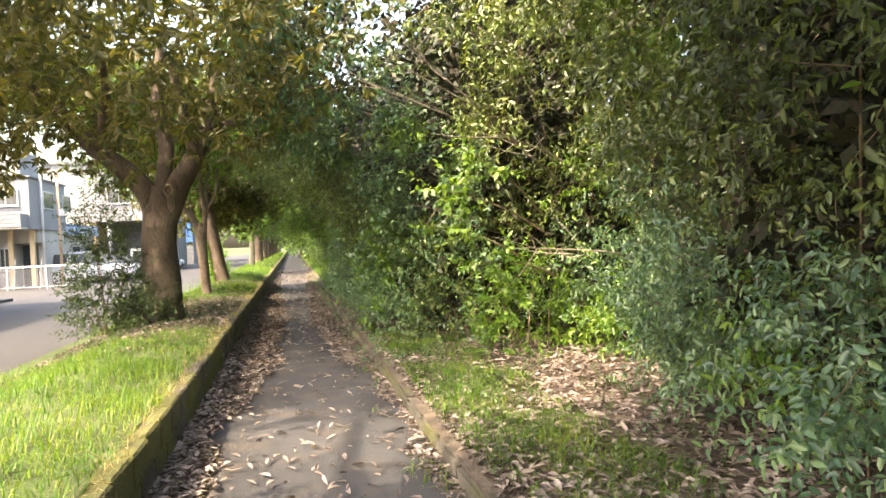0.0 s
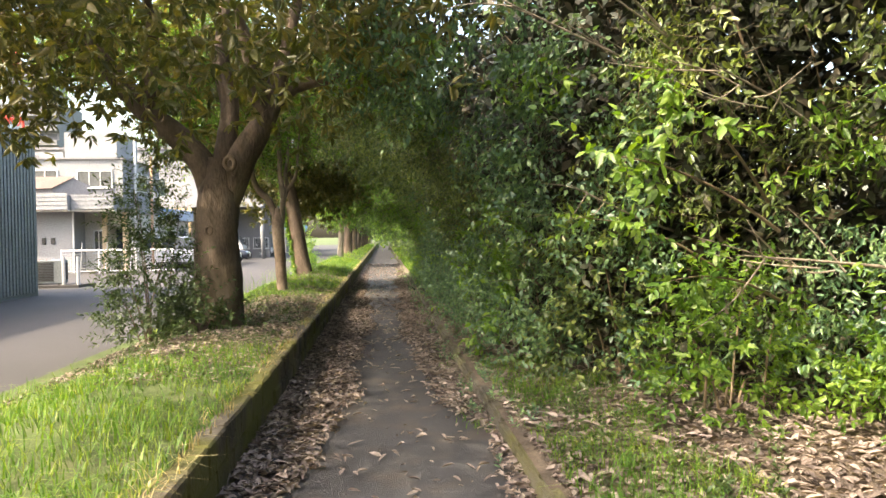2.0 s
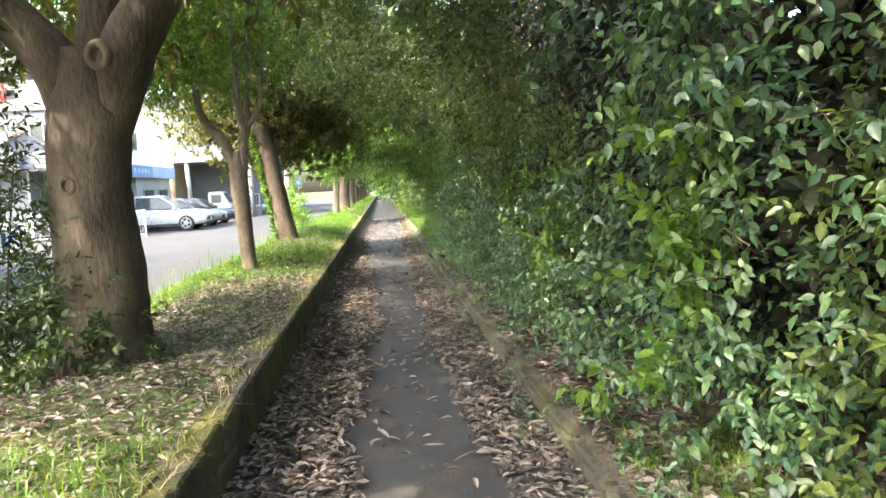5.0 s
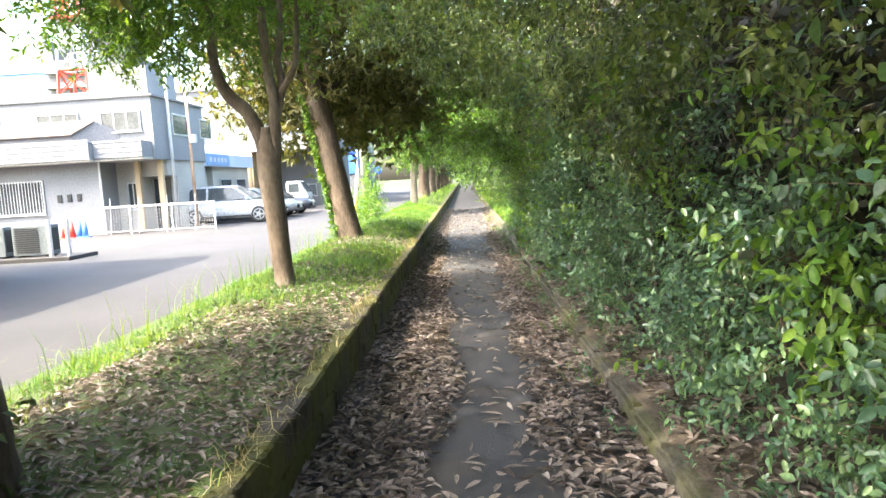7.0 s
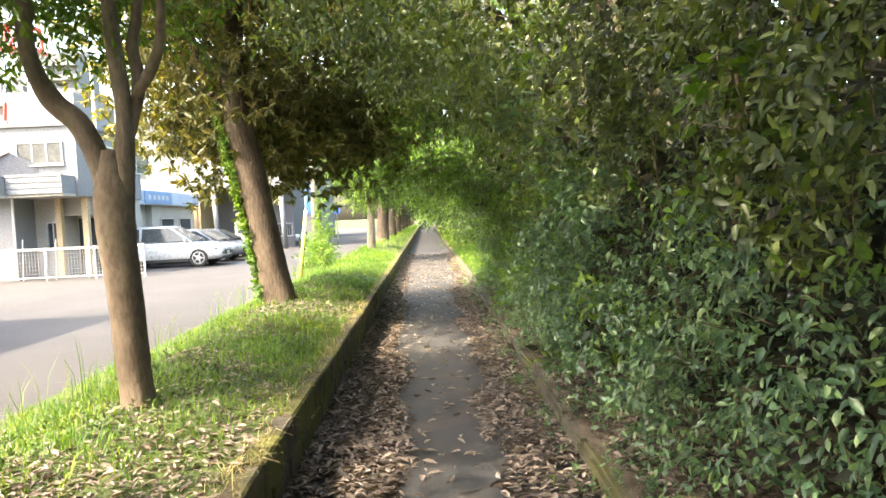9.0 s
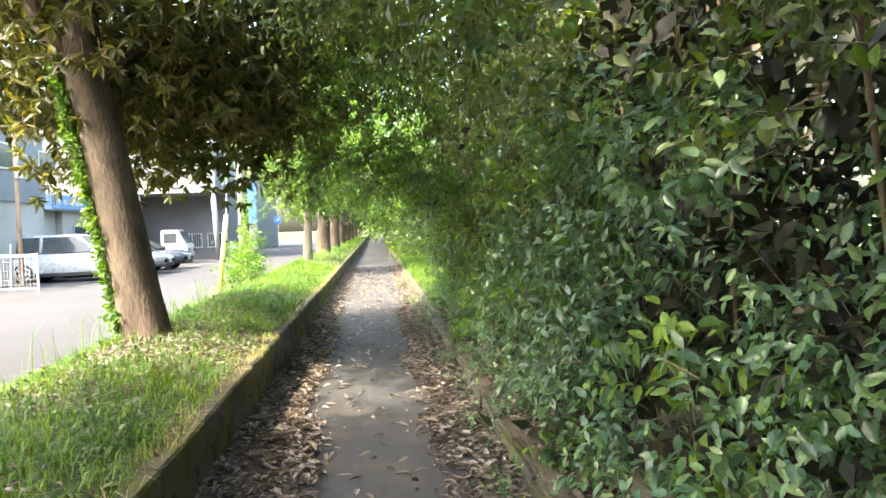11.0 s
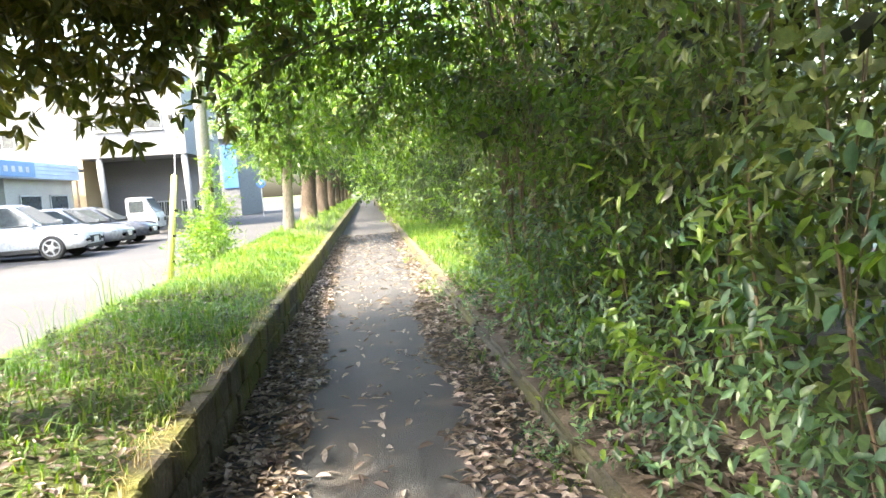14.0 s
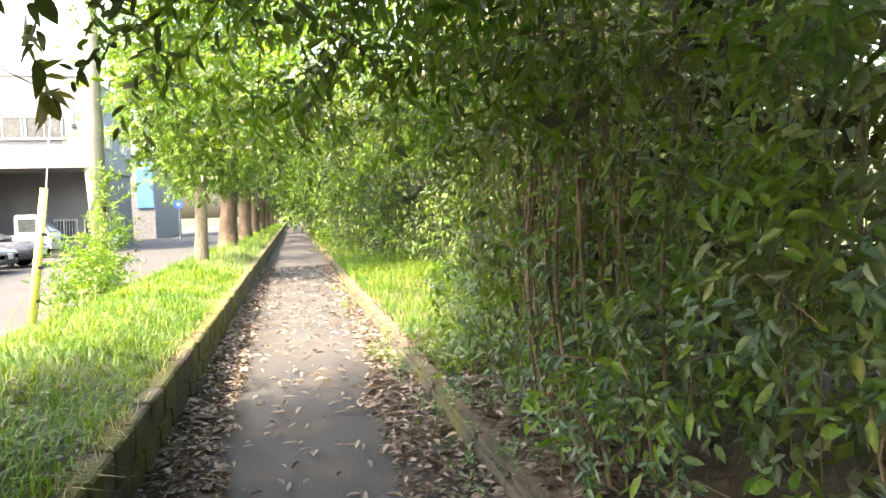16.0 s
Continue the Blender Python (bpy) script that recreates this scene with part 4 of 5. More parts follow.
def litter(name, rng, x, y, ground, size, label):
    n = len(x)
    w = rng.uniform(0, 6.28, n)
    D = unit(np.stack([np.cos(w), np.sin(w), rng.normal(size=n) * 0.22], 1))
    L = size * rng.uniform(0.55, 1.3, n)
    P = np.stack([x, y, ground(x, y) + rng.uniform(0.004, 0.03, n)], 1) - D * L[:, None] * 0.5
    v, q = leaves(P, D, unit(np.array([0, 0, 1.0]) + rng.normal(size=(n, 3)) * 0.35), L, L * rng.uniform(0.28, 0.42, n), 0.55, 0.12)
    return tagged(new(name, raw_mesh(name, v, q, LITTER)), label, "fallen leaves", kind="stuff")


rng = np.random.default_rng(90)
n = 80000
x, y = rng.uniform(-0.9, 0.9, n), 2.0 + 38 * rng.random(n) ** 1.2
l, r = np.interp(y, LEFT_Y, LEFT_X) + 0.1 * wave(y * 1.5, x, 1.0), np.interp(y, RIGHT_Y, RIGHT_X) + 0.1 * wave(y * 1.7, x, 2.0)
heap = np.where(x < l, np.clip((l - x) / 0.12, 0, 1), np.where(x > r, np.clip((x - r) / 0.15, 0, 0.8), 0.02 + 0.04 * np.clip((y - 26) / 4, 0, 1)))
k = heap > rng.random(n)
litter("path_litter", rng, x[k], y[k], lambda a, b: 0.012 + 0.04 * np.clip((-0.55 - a) / 0.3, 0, 1), 0.078, "dry brown fallen leaves heaped along the path edges")
n = 36000
x, y = rng.uniform(-3.45, -1.0, n), rng.uniform(8.0, 25, n)
k = np.clip(1.05 - under_trees(x, y), 0.05, 1) > rng.random(n)
litter("verge_litter", rng, x[k], y[k], verge_z, 0.056, "dry brown leaves under the verge trees")
n = 15000
x, y = 1.0 + 3.2 * rng.random(n) ** 1.2, rng.uniform(1.5, 9.5, n)
litter("bank_litter", rng, x, y, bank_z, 0.085, "pale brown fallen leaves on the bank clearing")
n = 7000
x, y = rng.uniform(1.0, 1.6, n), rng.uniform(9.5, 28, n)
litter("hedge_litter", rng, x, y, bank_z, 0.09, "brown fallen leaves behind the kerb")

# single leaves lying on the open asphalt
leaf_shapes = []
for k in range(5):
    v, q = leaves(np.zeros((1, 3)), np.array([[1.0, 0, 0]]), np.array([[0.0, 0.1 * k - 0.2, 1.0]]), np.array([0.1 + 0.012 * k]), np.array([0.034]), 0.5, 0.1 - 0.05 * k)
    leaf_shapes.append(raw_mesh("leaf", v, q, LITTER))
footpath = bpy.data.objects["footpath"]
for k in range(220):
    y = 3.5 + 30 * random.random()
    lo, hi = float(np.interp(y, LEFT_Y, LEFT_X)), float(np.interp(y, RIGHT_Y, RIGHT_X))
    hang("leaf", random.choice(leaf_shapes), footpath).matrix_basis = pose(random.uniform(lo, hi), y, 0.018, random.uniform(-12, 12), random.uniform(-8, 8), random.uniform(0, 360)) @ Matrix.Diagonal((*[random.uniform(0.7, 1.15)] * 3, 1))

# ---- fence, poles, cars ----
def fence():
    f = empty("fence", (-12.1, 35.1, 0.0), "white steel mesh fence beside the parking lot", "fence")
    x0, x1 = -2.35, 2.55
    for x in np.linspace(x0, x1, 4):
        part("post", rod(bmesh.new(), (x, 0, 0), (x, 0, 1.12), 0.035), METAL, f)
    part("top_rail", boxes((x0, -0.03, 1.02, x1, 0.03, 1.1), bevel=0.01), METAL, f)
    part("bottom_rail", boxes((x0, -0.02, 0.1, x1, 0.02, 0.14)), METAL, f)
    bm = bmesh.new()
    for x in np.arange(x0 + 0.08, x1, 0.1):
        box(bm, x - 0.003, -0.003, 0.12, x + 0.003, 0.003, 1.04)
    for z in np.arange(0.24, 1.0, 0.13):
        box(bm, x0, -0.01, z - 0.003, x1, -0.004, z + 0.003)
    part("mesh_panel", bm, METAL, f)
    for x in np.linspace(x0 + 0.9, x1 - 0.7, 4):
        part("brace", rod(bmesh.new(), (x, 0.03, 1.4), (x - 0.25, 0.35, 0.0), 0.018), METAL, f)


fence()


def wheel(car, x, y, r):
    bm = bmesh.new()
    bmesh.ops.create_cone(bm, cap_ends=True, segments=28, radius1=r, radius2=r, depth=0.2, matrix=pose(x, y, r, 90))
    bmesh.ops.bevel(bm, geom=[e for e in bm.edges if abs(e.verts[0].co.y - e.verts[1].co.y) < 0.01 and len(e.link_faces) == 2], offset=0.03, segments=2, affect="EDGES")
    t = part("wheel", bm, DARK, car, "black tyre")
    s = 1 if y > 0 else -1
    bm = bmesh.new()
    bmesh.ops.create_cone(bm, cap_ends=True, segments=24, radius1=r * 0.3, radius2=r * 0.22, depth=0.03, matrix=pose(x, y + s * 0.115, r, 90))
    for k in range(5):
        w = k * 2 * math.pi / 5
        rod(bm, (x, y + s * 0.11, r), (x + math.cos(w) * r * 0.62, y + s * 0.112, r + math.sin(w) * r * 0.62), 0.035, 0.028, 6)
    for k in range(24):
        a, b = k * math.pi / 12, (k + 1) * math.pi / 12
        rod(bm, (x + math.cos(a) * r * 0.66, y + s * 0.108, r + math.sin(a) * r * 0.66), (x + math.cos(b) * r * 0.66, y + s * 0.108, r + math.sin(b) * r * 0.66), 0.022, seg=5)
    part("rim", bm, GALV, t, "silver spoked rim")


def car(at, turn, paint, label, length=4.6, width=1.8, tall=1.66, kind="suv", wheel_r=0.35):
    """A car with its nose towards +x, standing on its wheels."""
    c = empty("car", (0, 0, 0), label, "car", "parked cars")
    h, w = length / 2, width / 2
    roof0, roof1 = (-h + 0.5, h * 0.08) if kind == "suv" else (-h * 0.5, h * 0.05)
    belt = tall * 0.6
    hood = h * 0.5
    # body: cross sections along the length
    secs = [(-h, 0.45, belt * 0.8, 0.78), (-h + 0.08, 0.3, belt * 0.98, 0.92), (-h + 0.5, 0.25, belt, 1.0), (0, 0.24, belt, 1.0), (hood, 0.25, belt * 0.98, 1.0), (h - 0.5, 0.27, belt * 0.95, 0.97), (h - 0.14, 0.3, belt * 0.84, 0.9), (h - 0.03, 0.34, belt * 0.7, 0.8), (h, 0.4, belt * 0.52, 0.72)]
    bm = bmesh.new()
    rings = []
    for x, z0, z1, k in secs:
        ww = w * k
        ring = [(ww * 0.9, z0), (ww, z0 + 0.15), (ww, z0 + (z1 - z0) * 0.6), (ww * 0.94, z1 - 0.04), (ww * 0.84, z1)]
        ring = ring + [(-a, b) for a, b in reversed(ring)]
        rings.append([bm.verts.new((x, a, b)) for a, b in ring])
    for a, b in zip(rings, rings[1:]):
        for i in range(10):
            bm.faces.new((a[i], a[(i + 1) % 10], b[(i + 1) % 10], b[i]))
    bm.faces.new(rings[0][::-1])
    bm.faces.new(rings[-1])
    bmesh.ops.recalc_face_normals(bm, faces=bm.faces)
    part("body", bm, paint, c, smooth=True)
    # cabin
    bm = bmesh.new()
    tail, front = -h + (0.12 if kind == "suv" else 0.55), hood + 0.02
    low = [bm.verts.new((x, s * w * 0.86, belt - 0.02)) for x in (tail, front) for s in (-1, 1)]
    up = [bm.verts.new((x, s * w * 0.66, tall)) for x in (roof0, roof1) for s in (-1, 1)]
    for f in ((0, 1, 3, 2),):
        bm.faces.new([low[i] for i in f])
        bm.faces.new([up[i] for i in f])
    bm.faces.new((low[0], low[1], up[1], up[0]))
    bm.faces.new((low[2], low[3], up[3], up[2]))
    bm.faces.new((low[0], low[2], up[2], up[0]))
    bm.faces.new((low[1], low[3], up[3], up[1]))
    bmesh.ops.recalc_face_normals(bm, faces=bm.faces)
    bmesh.ops.bevel(bm, geom=list(bm.edges), offset=0.07, segments=3, affect="EDGES")
    part("cabin", bm, paint, c, smooth=True)

    def pane(name, corners, push):
        b = bmesh.new()
        vs = [b.verts.new(Vector(p) + Vector(push)) for p in corners]
        f = b.faces.new(vs)
        g = bmesh.ops.extrude_face_region(b, geom=[f])
        for v in g["geom"]:
            if isinstance(v, bmesh.types.BMVert):
                v.co += Vector(push) * 0.6
        bmesh.ops.recalc_face_normals(b, faces=b.faces)
        part(name, b, GLASS, c, "dark glass")

    z0, z1 = belt + 0.04, tall - 0.09
    f0, f1 = (z0 - belt) / (tall - belt), (z1 - belt) / (tall - belt)
    for s in (-1, 1):
        def edge(x_low, x_up, f):
            return x_low + (x_up - x_low) * f
        y0, y1 = s * w * (0.86 - 0.2 * f0), s * w * (0.86 - 0.2 * f1)
        mid = (roof0 + roof1) / 2 - 0.1
        pane("side_window", [(mid + 0.05, y0, z0), (edge(front, roof1, f0) - 0.15, y0, z0), (edge(front, roof1, f1) - 0.12, y1, z1), (mid + 0.05, y1, z1)], (0, s * 0.008, 0.002))
        pane("side_window", [(edge(tail, roof0, f0) + 0.25, y0, z0), (mid - 0.05, y0, z0), (mid - 0.05, y1, z1), (edge(tail, roof0, f1) + 0.22, y1, z1)], (0, s * 0.008, 0.002))
        bm = bmesh.new()
        bmesh.ops.create_uvsphere(bm, u_segments=12, v_segments=8, radius=0.5, matrix=pose(h - 0.28, s * w * 0.76, belt * 0.68) @ Matrix.Diagonal((0.4, 0.3, 0.16, 1)))
        part("headlight", bm, PALEGLASS, c, "clear headlight", True)
        part("tail_light", boxes((-h + 0.0, s * w * 0.72 - 0.1, belt * 0.72, -h + 0.16, s * w * 0.72 + 0.1, belt * 0.95), bevel=0.03), RED, c, "red tail light")
        part("mirror", boxes((hood - 0.3, s * (w + 0.02) - 0.09, belt + 0.0, hood - 0.16, s * (w + 0.02) + 0.09, belt + 0.14), bevel=0.03), paint, c)
        part("sill", boxes((-h * 0.5, s * (w - 0.02) - 0.03, 0.22, h * 0.45, s * (w - 0.02) + 0.03, 0.34), bevel=0.015), DARK, c, "dark sill")
    k = w * 0.84
    pane("windscreen", [(edge(front, roof1, f0), -k + 0.12, z0), (edge(front, roof1, f0), k - 0.12, z0), (edge(front, roof1, f1), k - 0.26, z1), (edge(front, roof1, f1), -k + 0.26, z1)], (0.012, 0, 0.012))
    pane("rear_window", [(edge(tail, roof0, f0), -k + 0.14, z0), (edge(tail, roof0, f0), k - 0.14, z0), (edge(tail, roof0, f1), k - 0.28, z1), (edge(tail, roof0, f1), -k + 0.28, z1)], (-0.012, 0, 0.012))
    part("grille", boxes((h - 0.1, -w * 0.42, belt * 0.42, h + 0.01, w * 0.42, belt * 0.62), bevel=0.02), DARK, c, "dark grille")
    part("number_plate", boxes((h - 0.01, -0.17, 0.42, h + 0.025, 0.17, 0.58)), METAL, c, "white number plate")
    part("bumper", boxes((h - 0.2, -w * 0.72, 0.26, h + 0.0, w * 0.72, 0.4), bevel=0.05), DARK, c, "dark lower bumper")
    for x in (-h + 0.85, h - 0.9):
        for s in (-1, 1):
            wheel(c, x, s * (w - 0.07), wheel_r)
    c.matrix_basis = pose(*at, 0, 0, turn)
    return c


car((-10.5, 40.1, 0), 0, CARWHITE, "white sport utility car parked nose to the road")
car((-10.3, 42.8, 0), 0, CARSILVER, "silver saloon car parked beside other cars", 4.4, 1.75, 1.48, "saloon", 0.32)
car((-10.3, 45.6, 0), 0, CARDARK, "dark blue saloon car parked beside other cars", 4.4, 1.75, 1.46, "saloon", 0.32)
car((-11.2, 82.0, 0), 90, RED, "small red car parked along the road", 3.6, 1.6, 1.5, "suv", 0.3)
car((-10.6, 58.5, 0), 0, CARWHITE, "white car parked far back in the lot", 4.0, 1.68, 1.5, "suv", 0.3)


def truck(at):
    t = empty("pickup_truck", (0, 0, 0), "small white pickup truck parked in the lot", "truck")
    bm = bmesh.new()
    outline = [(0.35, 0.35), (1.68, 0.35), (1.7, 0.8), (1.62, 1.0), (1.2, 1.72), (1.1, 1.77), (0.4, 1.77), (0.35, 1.7)]
    for s in (-0.7, 0.7):
        bm.faces.new([bm.verts.new((x, s, z)) for x, z in outline])
    bm.verts.ensure_lookup_table()
    n = len(outline)
    for i in range(n):
        bm.faces.new((bm.verts[i], bm.verts[(i + 1) % n], bm.verts[n + (i + 1) % n], bm.verts[n + i]))
    bmesh.ops.recalc_face_normals(bm, faces=bm.faces)
    bmesh.ops.bevel(bm, geom=list(bm.edges), offset=0.04, segments=2, affect="EDGES")
    part("cab", bm, CARWHITE, t)
    for s in (-1, 1):
        part("side_window", boxes((0.5, s * 0.705 - 0.006, 1.08, 1.15, s * 0.705 + 0.006, 1.6), bevel=0.005), GLASS, t, "dark glass")
        part("bed_side", boxes((-1.65, s * 0.7 - 0.02, 0.62, 0.3, s * 0.7 + 0.02, 0.95)), CARWHITE, t)
        part("headlight", boxes((1.66, s * 0.52 - 0.12, 0.62, 1.715, s * 0.52 + 0.12, 0.8), bevel=0.02), PALEGLASS, t)
        for x in (-0.95, 1.0):
            wheel(t, x, s * 0.62, 0.27)
    part("windscreen", bmesh_pane([(1.6, -0.6, 1.06), (1.6, 0.6, 1.06), (1.24, 0.56, 1.68), (1.24, -0.56, 1.68)], (0.02, 0, 0.012)), GLASS, t, "dark glass")
    part("bed", boxes((-1.65, -0.7, 0.52, 0.3, 0.7, 0.62)), CARWHITE, t)
    part("tailgate", boxes((-1.69, -0.7, 0.58, -1.65, 0.7, 0.95)), CARWHITE, t)
    part("chassis", boxes((-1.6, -0.5, 0.3, 1.6, 0.5, 0.52)), DARK, t)
    t.matrix_basis = pose(*at)


def bmesh_pane(corners, push):
    b = bmesh.new()
    f = b.faces.new([b.verts.new(Vector(p) + Vector(push)) for p in corners])
    g = bmesh.ops.extrude_face_region(b, geom=[f])
    for v in g["geom"]:
        if isinstance(v, bmesh.types.BMVert):
            v.co += Vector(push) * 0.6
    bmesh.ops.recalc_face_normals(b, faces=b.faces)
    return b


truck((-11.3, 51.9, 0))


def pole(name, at, r0, r1, height, mat, label, lean=(0, 0)):
    p = empty(name, at, label, "pole")
    part("shaft", rod(bmesh.new(), (0, 0, 0), (lean[0], lean[1], height), r0, r1, 16), mat, p, smooth=True)
    return p


p = pole("utility_pole", (-3.8, 35.4, 0.0), 0.16, 0.12, 11.0, POLE, "tall grey concrete utility pole on the verge", (0.1, 0))
for z in (9.6, 10.3):
    part("cross_arm", boxes((-0.9, -0.04, z, 1.0, 0.04, z + 0.08)), GALV, p)
part("band", rod(bmesh.new(), (0.01, 0, 1.6), (0.01, 0, 1.72), 0.165, seg=16), DARK, p)
p = pole("lamp_pole", (-11.95, 37.4, 0.0), 0.07, 0.055, 8.0, METAL, "slim white metal lamp pole behind the fence", (0, 0))
part("lamp_head", boxes((-0.1, -0.5, 7.9, 0.1, 0.1, 8.05), bevel=0.03), METAL, p)
p = pole("rusty_pole", (-11.35, 37.9, 0.0), 0.07, 0.06, 5.6, RUST, "slim rust-stained pole with a meter box")
part("meter_box", boxes((0.02, -0.14, 3.5, 0.28, 0.1, 3.85), bevel=0.02), METAL, p)
g = empty("guy_wire", (-3.6, 31.0, 0.05), "yellow sleeved guy wire of the utility pole", "guy wire")
part("sleeve", rod(bmesh.new(), (0, 0, 0), (0.22, 0.12, 1.85), 0.06, 0.05, 10), YELLOW, g, smooth=True)
part("wire", rod(bmesh.new(), (0.2, 0.1, 1.4), (-0.2, 4.2, 9.5), 0.008, seg=5), GALV, g)
for k in range(3):
    a, b = 0.3 + k * 0.45, 0.34 + k * 0.45
    part("stripe", rod(bmesh.new(), (0.22 * a / 1.55, 0.12 * a / 1.55, a), (0.22 * b / 1.55, 0.12 * b / 1.55, b), 0.058, seg=10), DARK, g, "black stripe")
s = empty("road_sign", (-7.55, 70, 0), "round blue road sign on a thin post", "sign")
part("post", rod(bmesh.new(), (0, 0, 0), (0, 0, 2.7), 0.035), GALV, s)
bm = bmesh.new()
bmesh.ops.create_cone(bm, cap_ends=True, segments=24, radius1=0.32, radius2=0.32, depth=0.02, matrix=pose(0, -0.05, 2.4, 90))
part("disc", bm, BLUE, s, "blue disc")
bm = bmesh.new()
bmesh.ops.create_cone(bm, cap_ends=True, segments=24, radius1=0.12, radius2=0.12, depth=0.01, matrix=pose(0, -0.068, 2.4, 90))
part("symbol", bm, METAL, s, "white symbol")
for p0, mat, nm in (((-14.9, 34.7), RED, "red"), ((-15.2, 34.7), RED, "red"), ((-14.65, 34.8), BLUE, "blue"), ((-14.4, 34.7), BLUE, "blue")):
    c = empty("traffic_cone", (*p0, 0.0), nm + " plastic traffic cone by the wall", "cone", "traffic cones")
    part("base", boxes((-0.17, -0.17, 0.0, 0.17, 0.17, 0.04), bevel=0.01), mat, c)
    part("body", rod(bmesh.new(), (0, 0, 0.04), (0, 0, 0.68), 0.13, 0.03, 16), mat, c, smooth=True)
for x in (-11.9, -10.75):
    a = empty("outdoor_unit", (x, 26.0, 0.1), "grey outdoor air conditioning unit on a concrete base", "air conditioner", "outdoor units")
    part("case", boxes((-0.48, -0.2, 0.04, 0.48, 0.2, 0.78), bevel=0.02), SHED, a)
    bm = bmesh.new()
    for k in range(12):
        box(bm, -0.42, -0.215, 0.12 + k * 0.052, 0.2, -0.202, 0.14 + k * 0.052)
    part("grille", bm, DARK, a, "dark fan grille")
    part("side_grille", boxes((0.485, -0.15, 0.15, 0.495, 0.15, 0.7)), DARK, a)
    part("foot", boxes((-0.4, -0.18, 0.0, -0.3, 0.18, 0.04)), DARK, a)
    part("foot", boxes((0.3, -0.18, 0.0, 0.4, 0.18, 0.04)), DARK, a)
tagged(part("unit_base", boxes((-12.8, 25.4, -0.02, -9.6, 26.7, 0.1), bevel=0.02), LOT), "low concrete base of the outdoor units", "base")
for x in (-10.15, -9.7):
    tagged(part("guard_post", rod(bmesh.new(), (x, 25.6, 0.1), (x, 25.6, 1.0), 0.05, seg=12), METAL), "white steel guard post by the outdoor units", "post")


# ---- buildings ----
def window(parent, x0, x1, y, z0, z1, panes=2, glass=None, frame_mat=None):
    """A window on a wall that faces the start: frame, sill, panes set a little back."""
    w = part("window", boxes((x0, y - 0.06, z0, x0 + 0.05, y, z1), (x1 - 0.05, y - 0.06, z0, x1, y, z1), (x0 + 0.05, y - 0.06, z1 - 0.05, x1 - 0.05, y, z1), (x0 + 0.05, y - 0.06, z0, x1 - 0.05, y, z0 + 0.05)), frame_mat or GALV, parent)
    part("sill", boxes((x0 - 0.05, y - 0.12, z0 - 0.05, x1 + 0.05, y, z0 - 0.005)), frame_mat or GALV, w)
    step = (x1 - x0 - 0.1) / panes
    for k in range(panes):
        a = x0 + 0.05 + k * step
        part("pane", boxes((a + 0.02, y - 0.03, z0 + 0.05, a + step - 0.02, y - 0.01, z1 - 0.05)), glass or GLASS, w)
        if k:
            part("mullion", boxes((a - 0.02, y - 0.05, z0 + 0.05, a + 0.02, y - 0.005, z1 - 0.05)), frame_mat or GALV, w)
    return w


def side_window(parent, x, y0, y1, z0, z1, glass=None):
    w = part("window", boxes((x, y0, z0, x + 0.05, y0 + 0.06, z1), (x, y1 - 0.06, z0, x + 0.05, y1, z1), (x, y0 + 0.06, z1 - 0.06, x + 0.05, y1 - 0.06, z1), (x, y0 + 0.06, z0, x + 0.05, y1 - 0.06, z0 + 0.06)), GALV, parent)
    part("pane", boxes((x + 0.005, y0 + 0.06, z0 + 0.06, x + 0.02, y1 - 0.06, z1 - 0.06)), glass or GLASS, w)


def ribbed(x0, x1, y, z0, z1, rib=0.16):
    """Sheet of horizontal ribs facing the start."""
    bm = bmesh.new()
    box(bm, x0, y, z0, x1, y + 0.06, z1)
    z = z0
    while z < z1 - 0.02:
        box(bm, x0, y - 0.025, z + 0.02, x1, y, min(z + rib - 0.03, z1))
        z += rib
    return bm


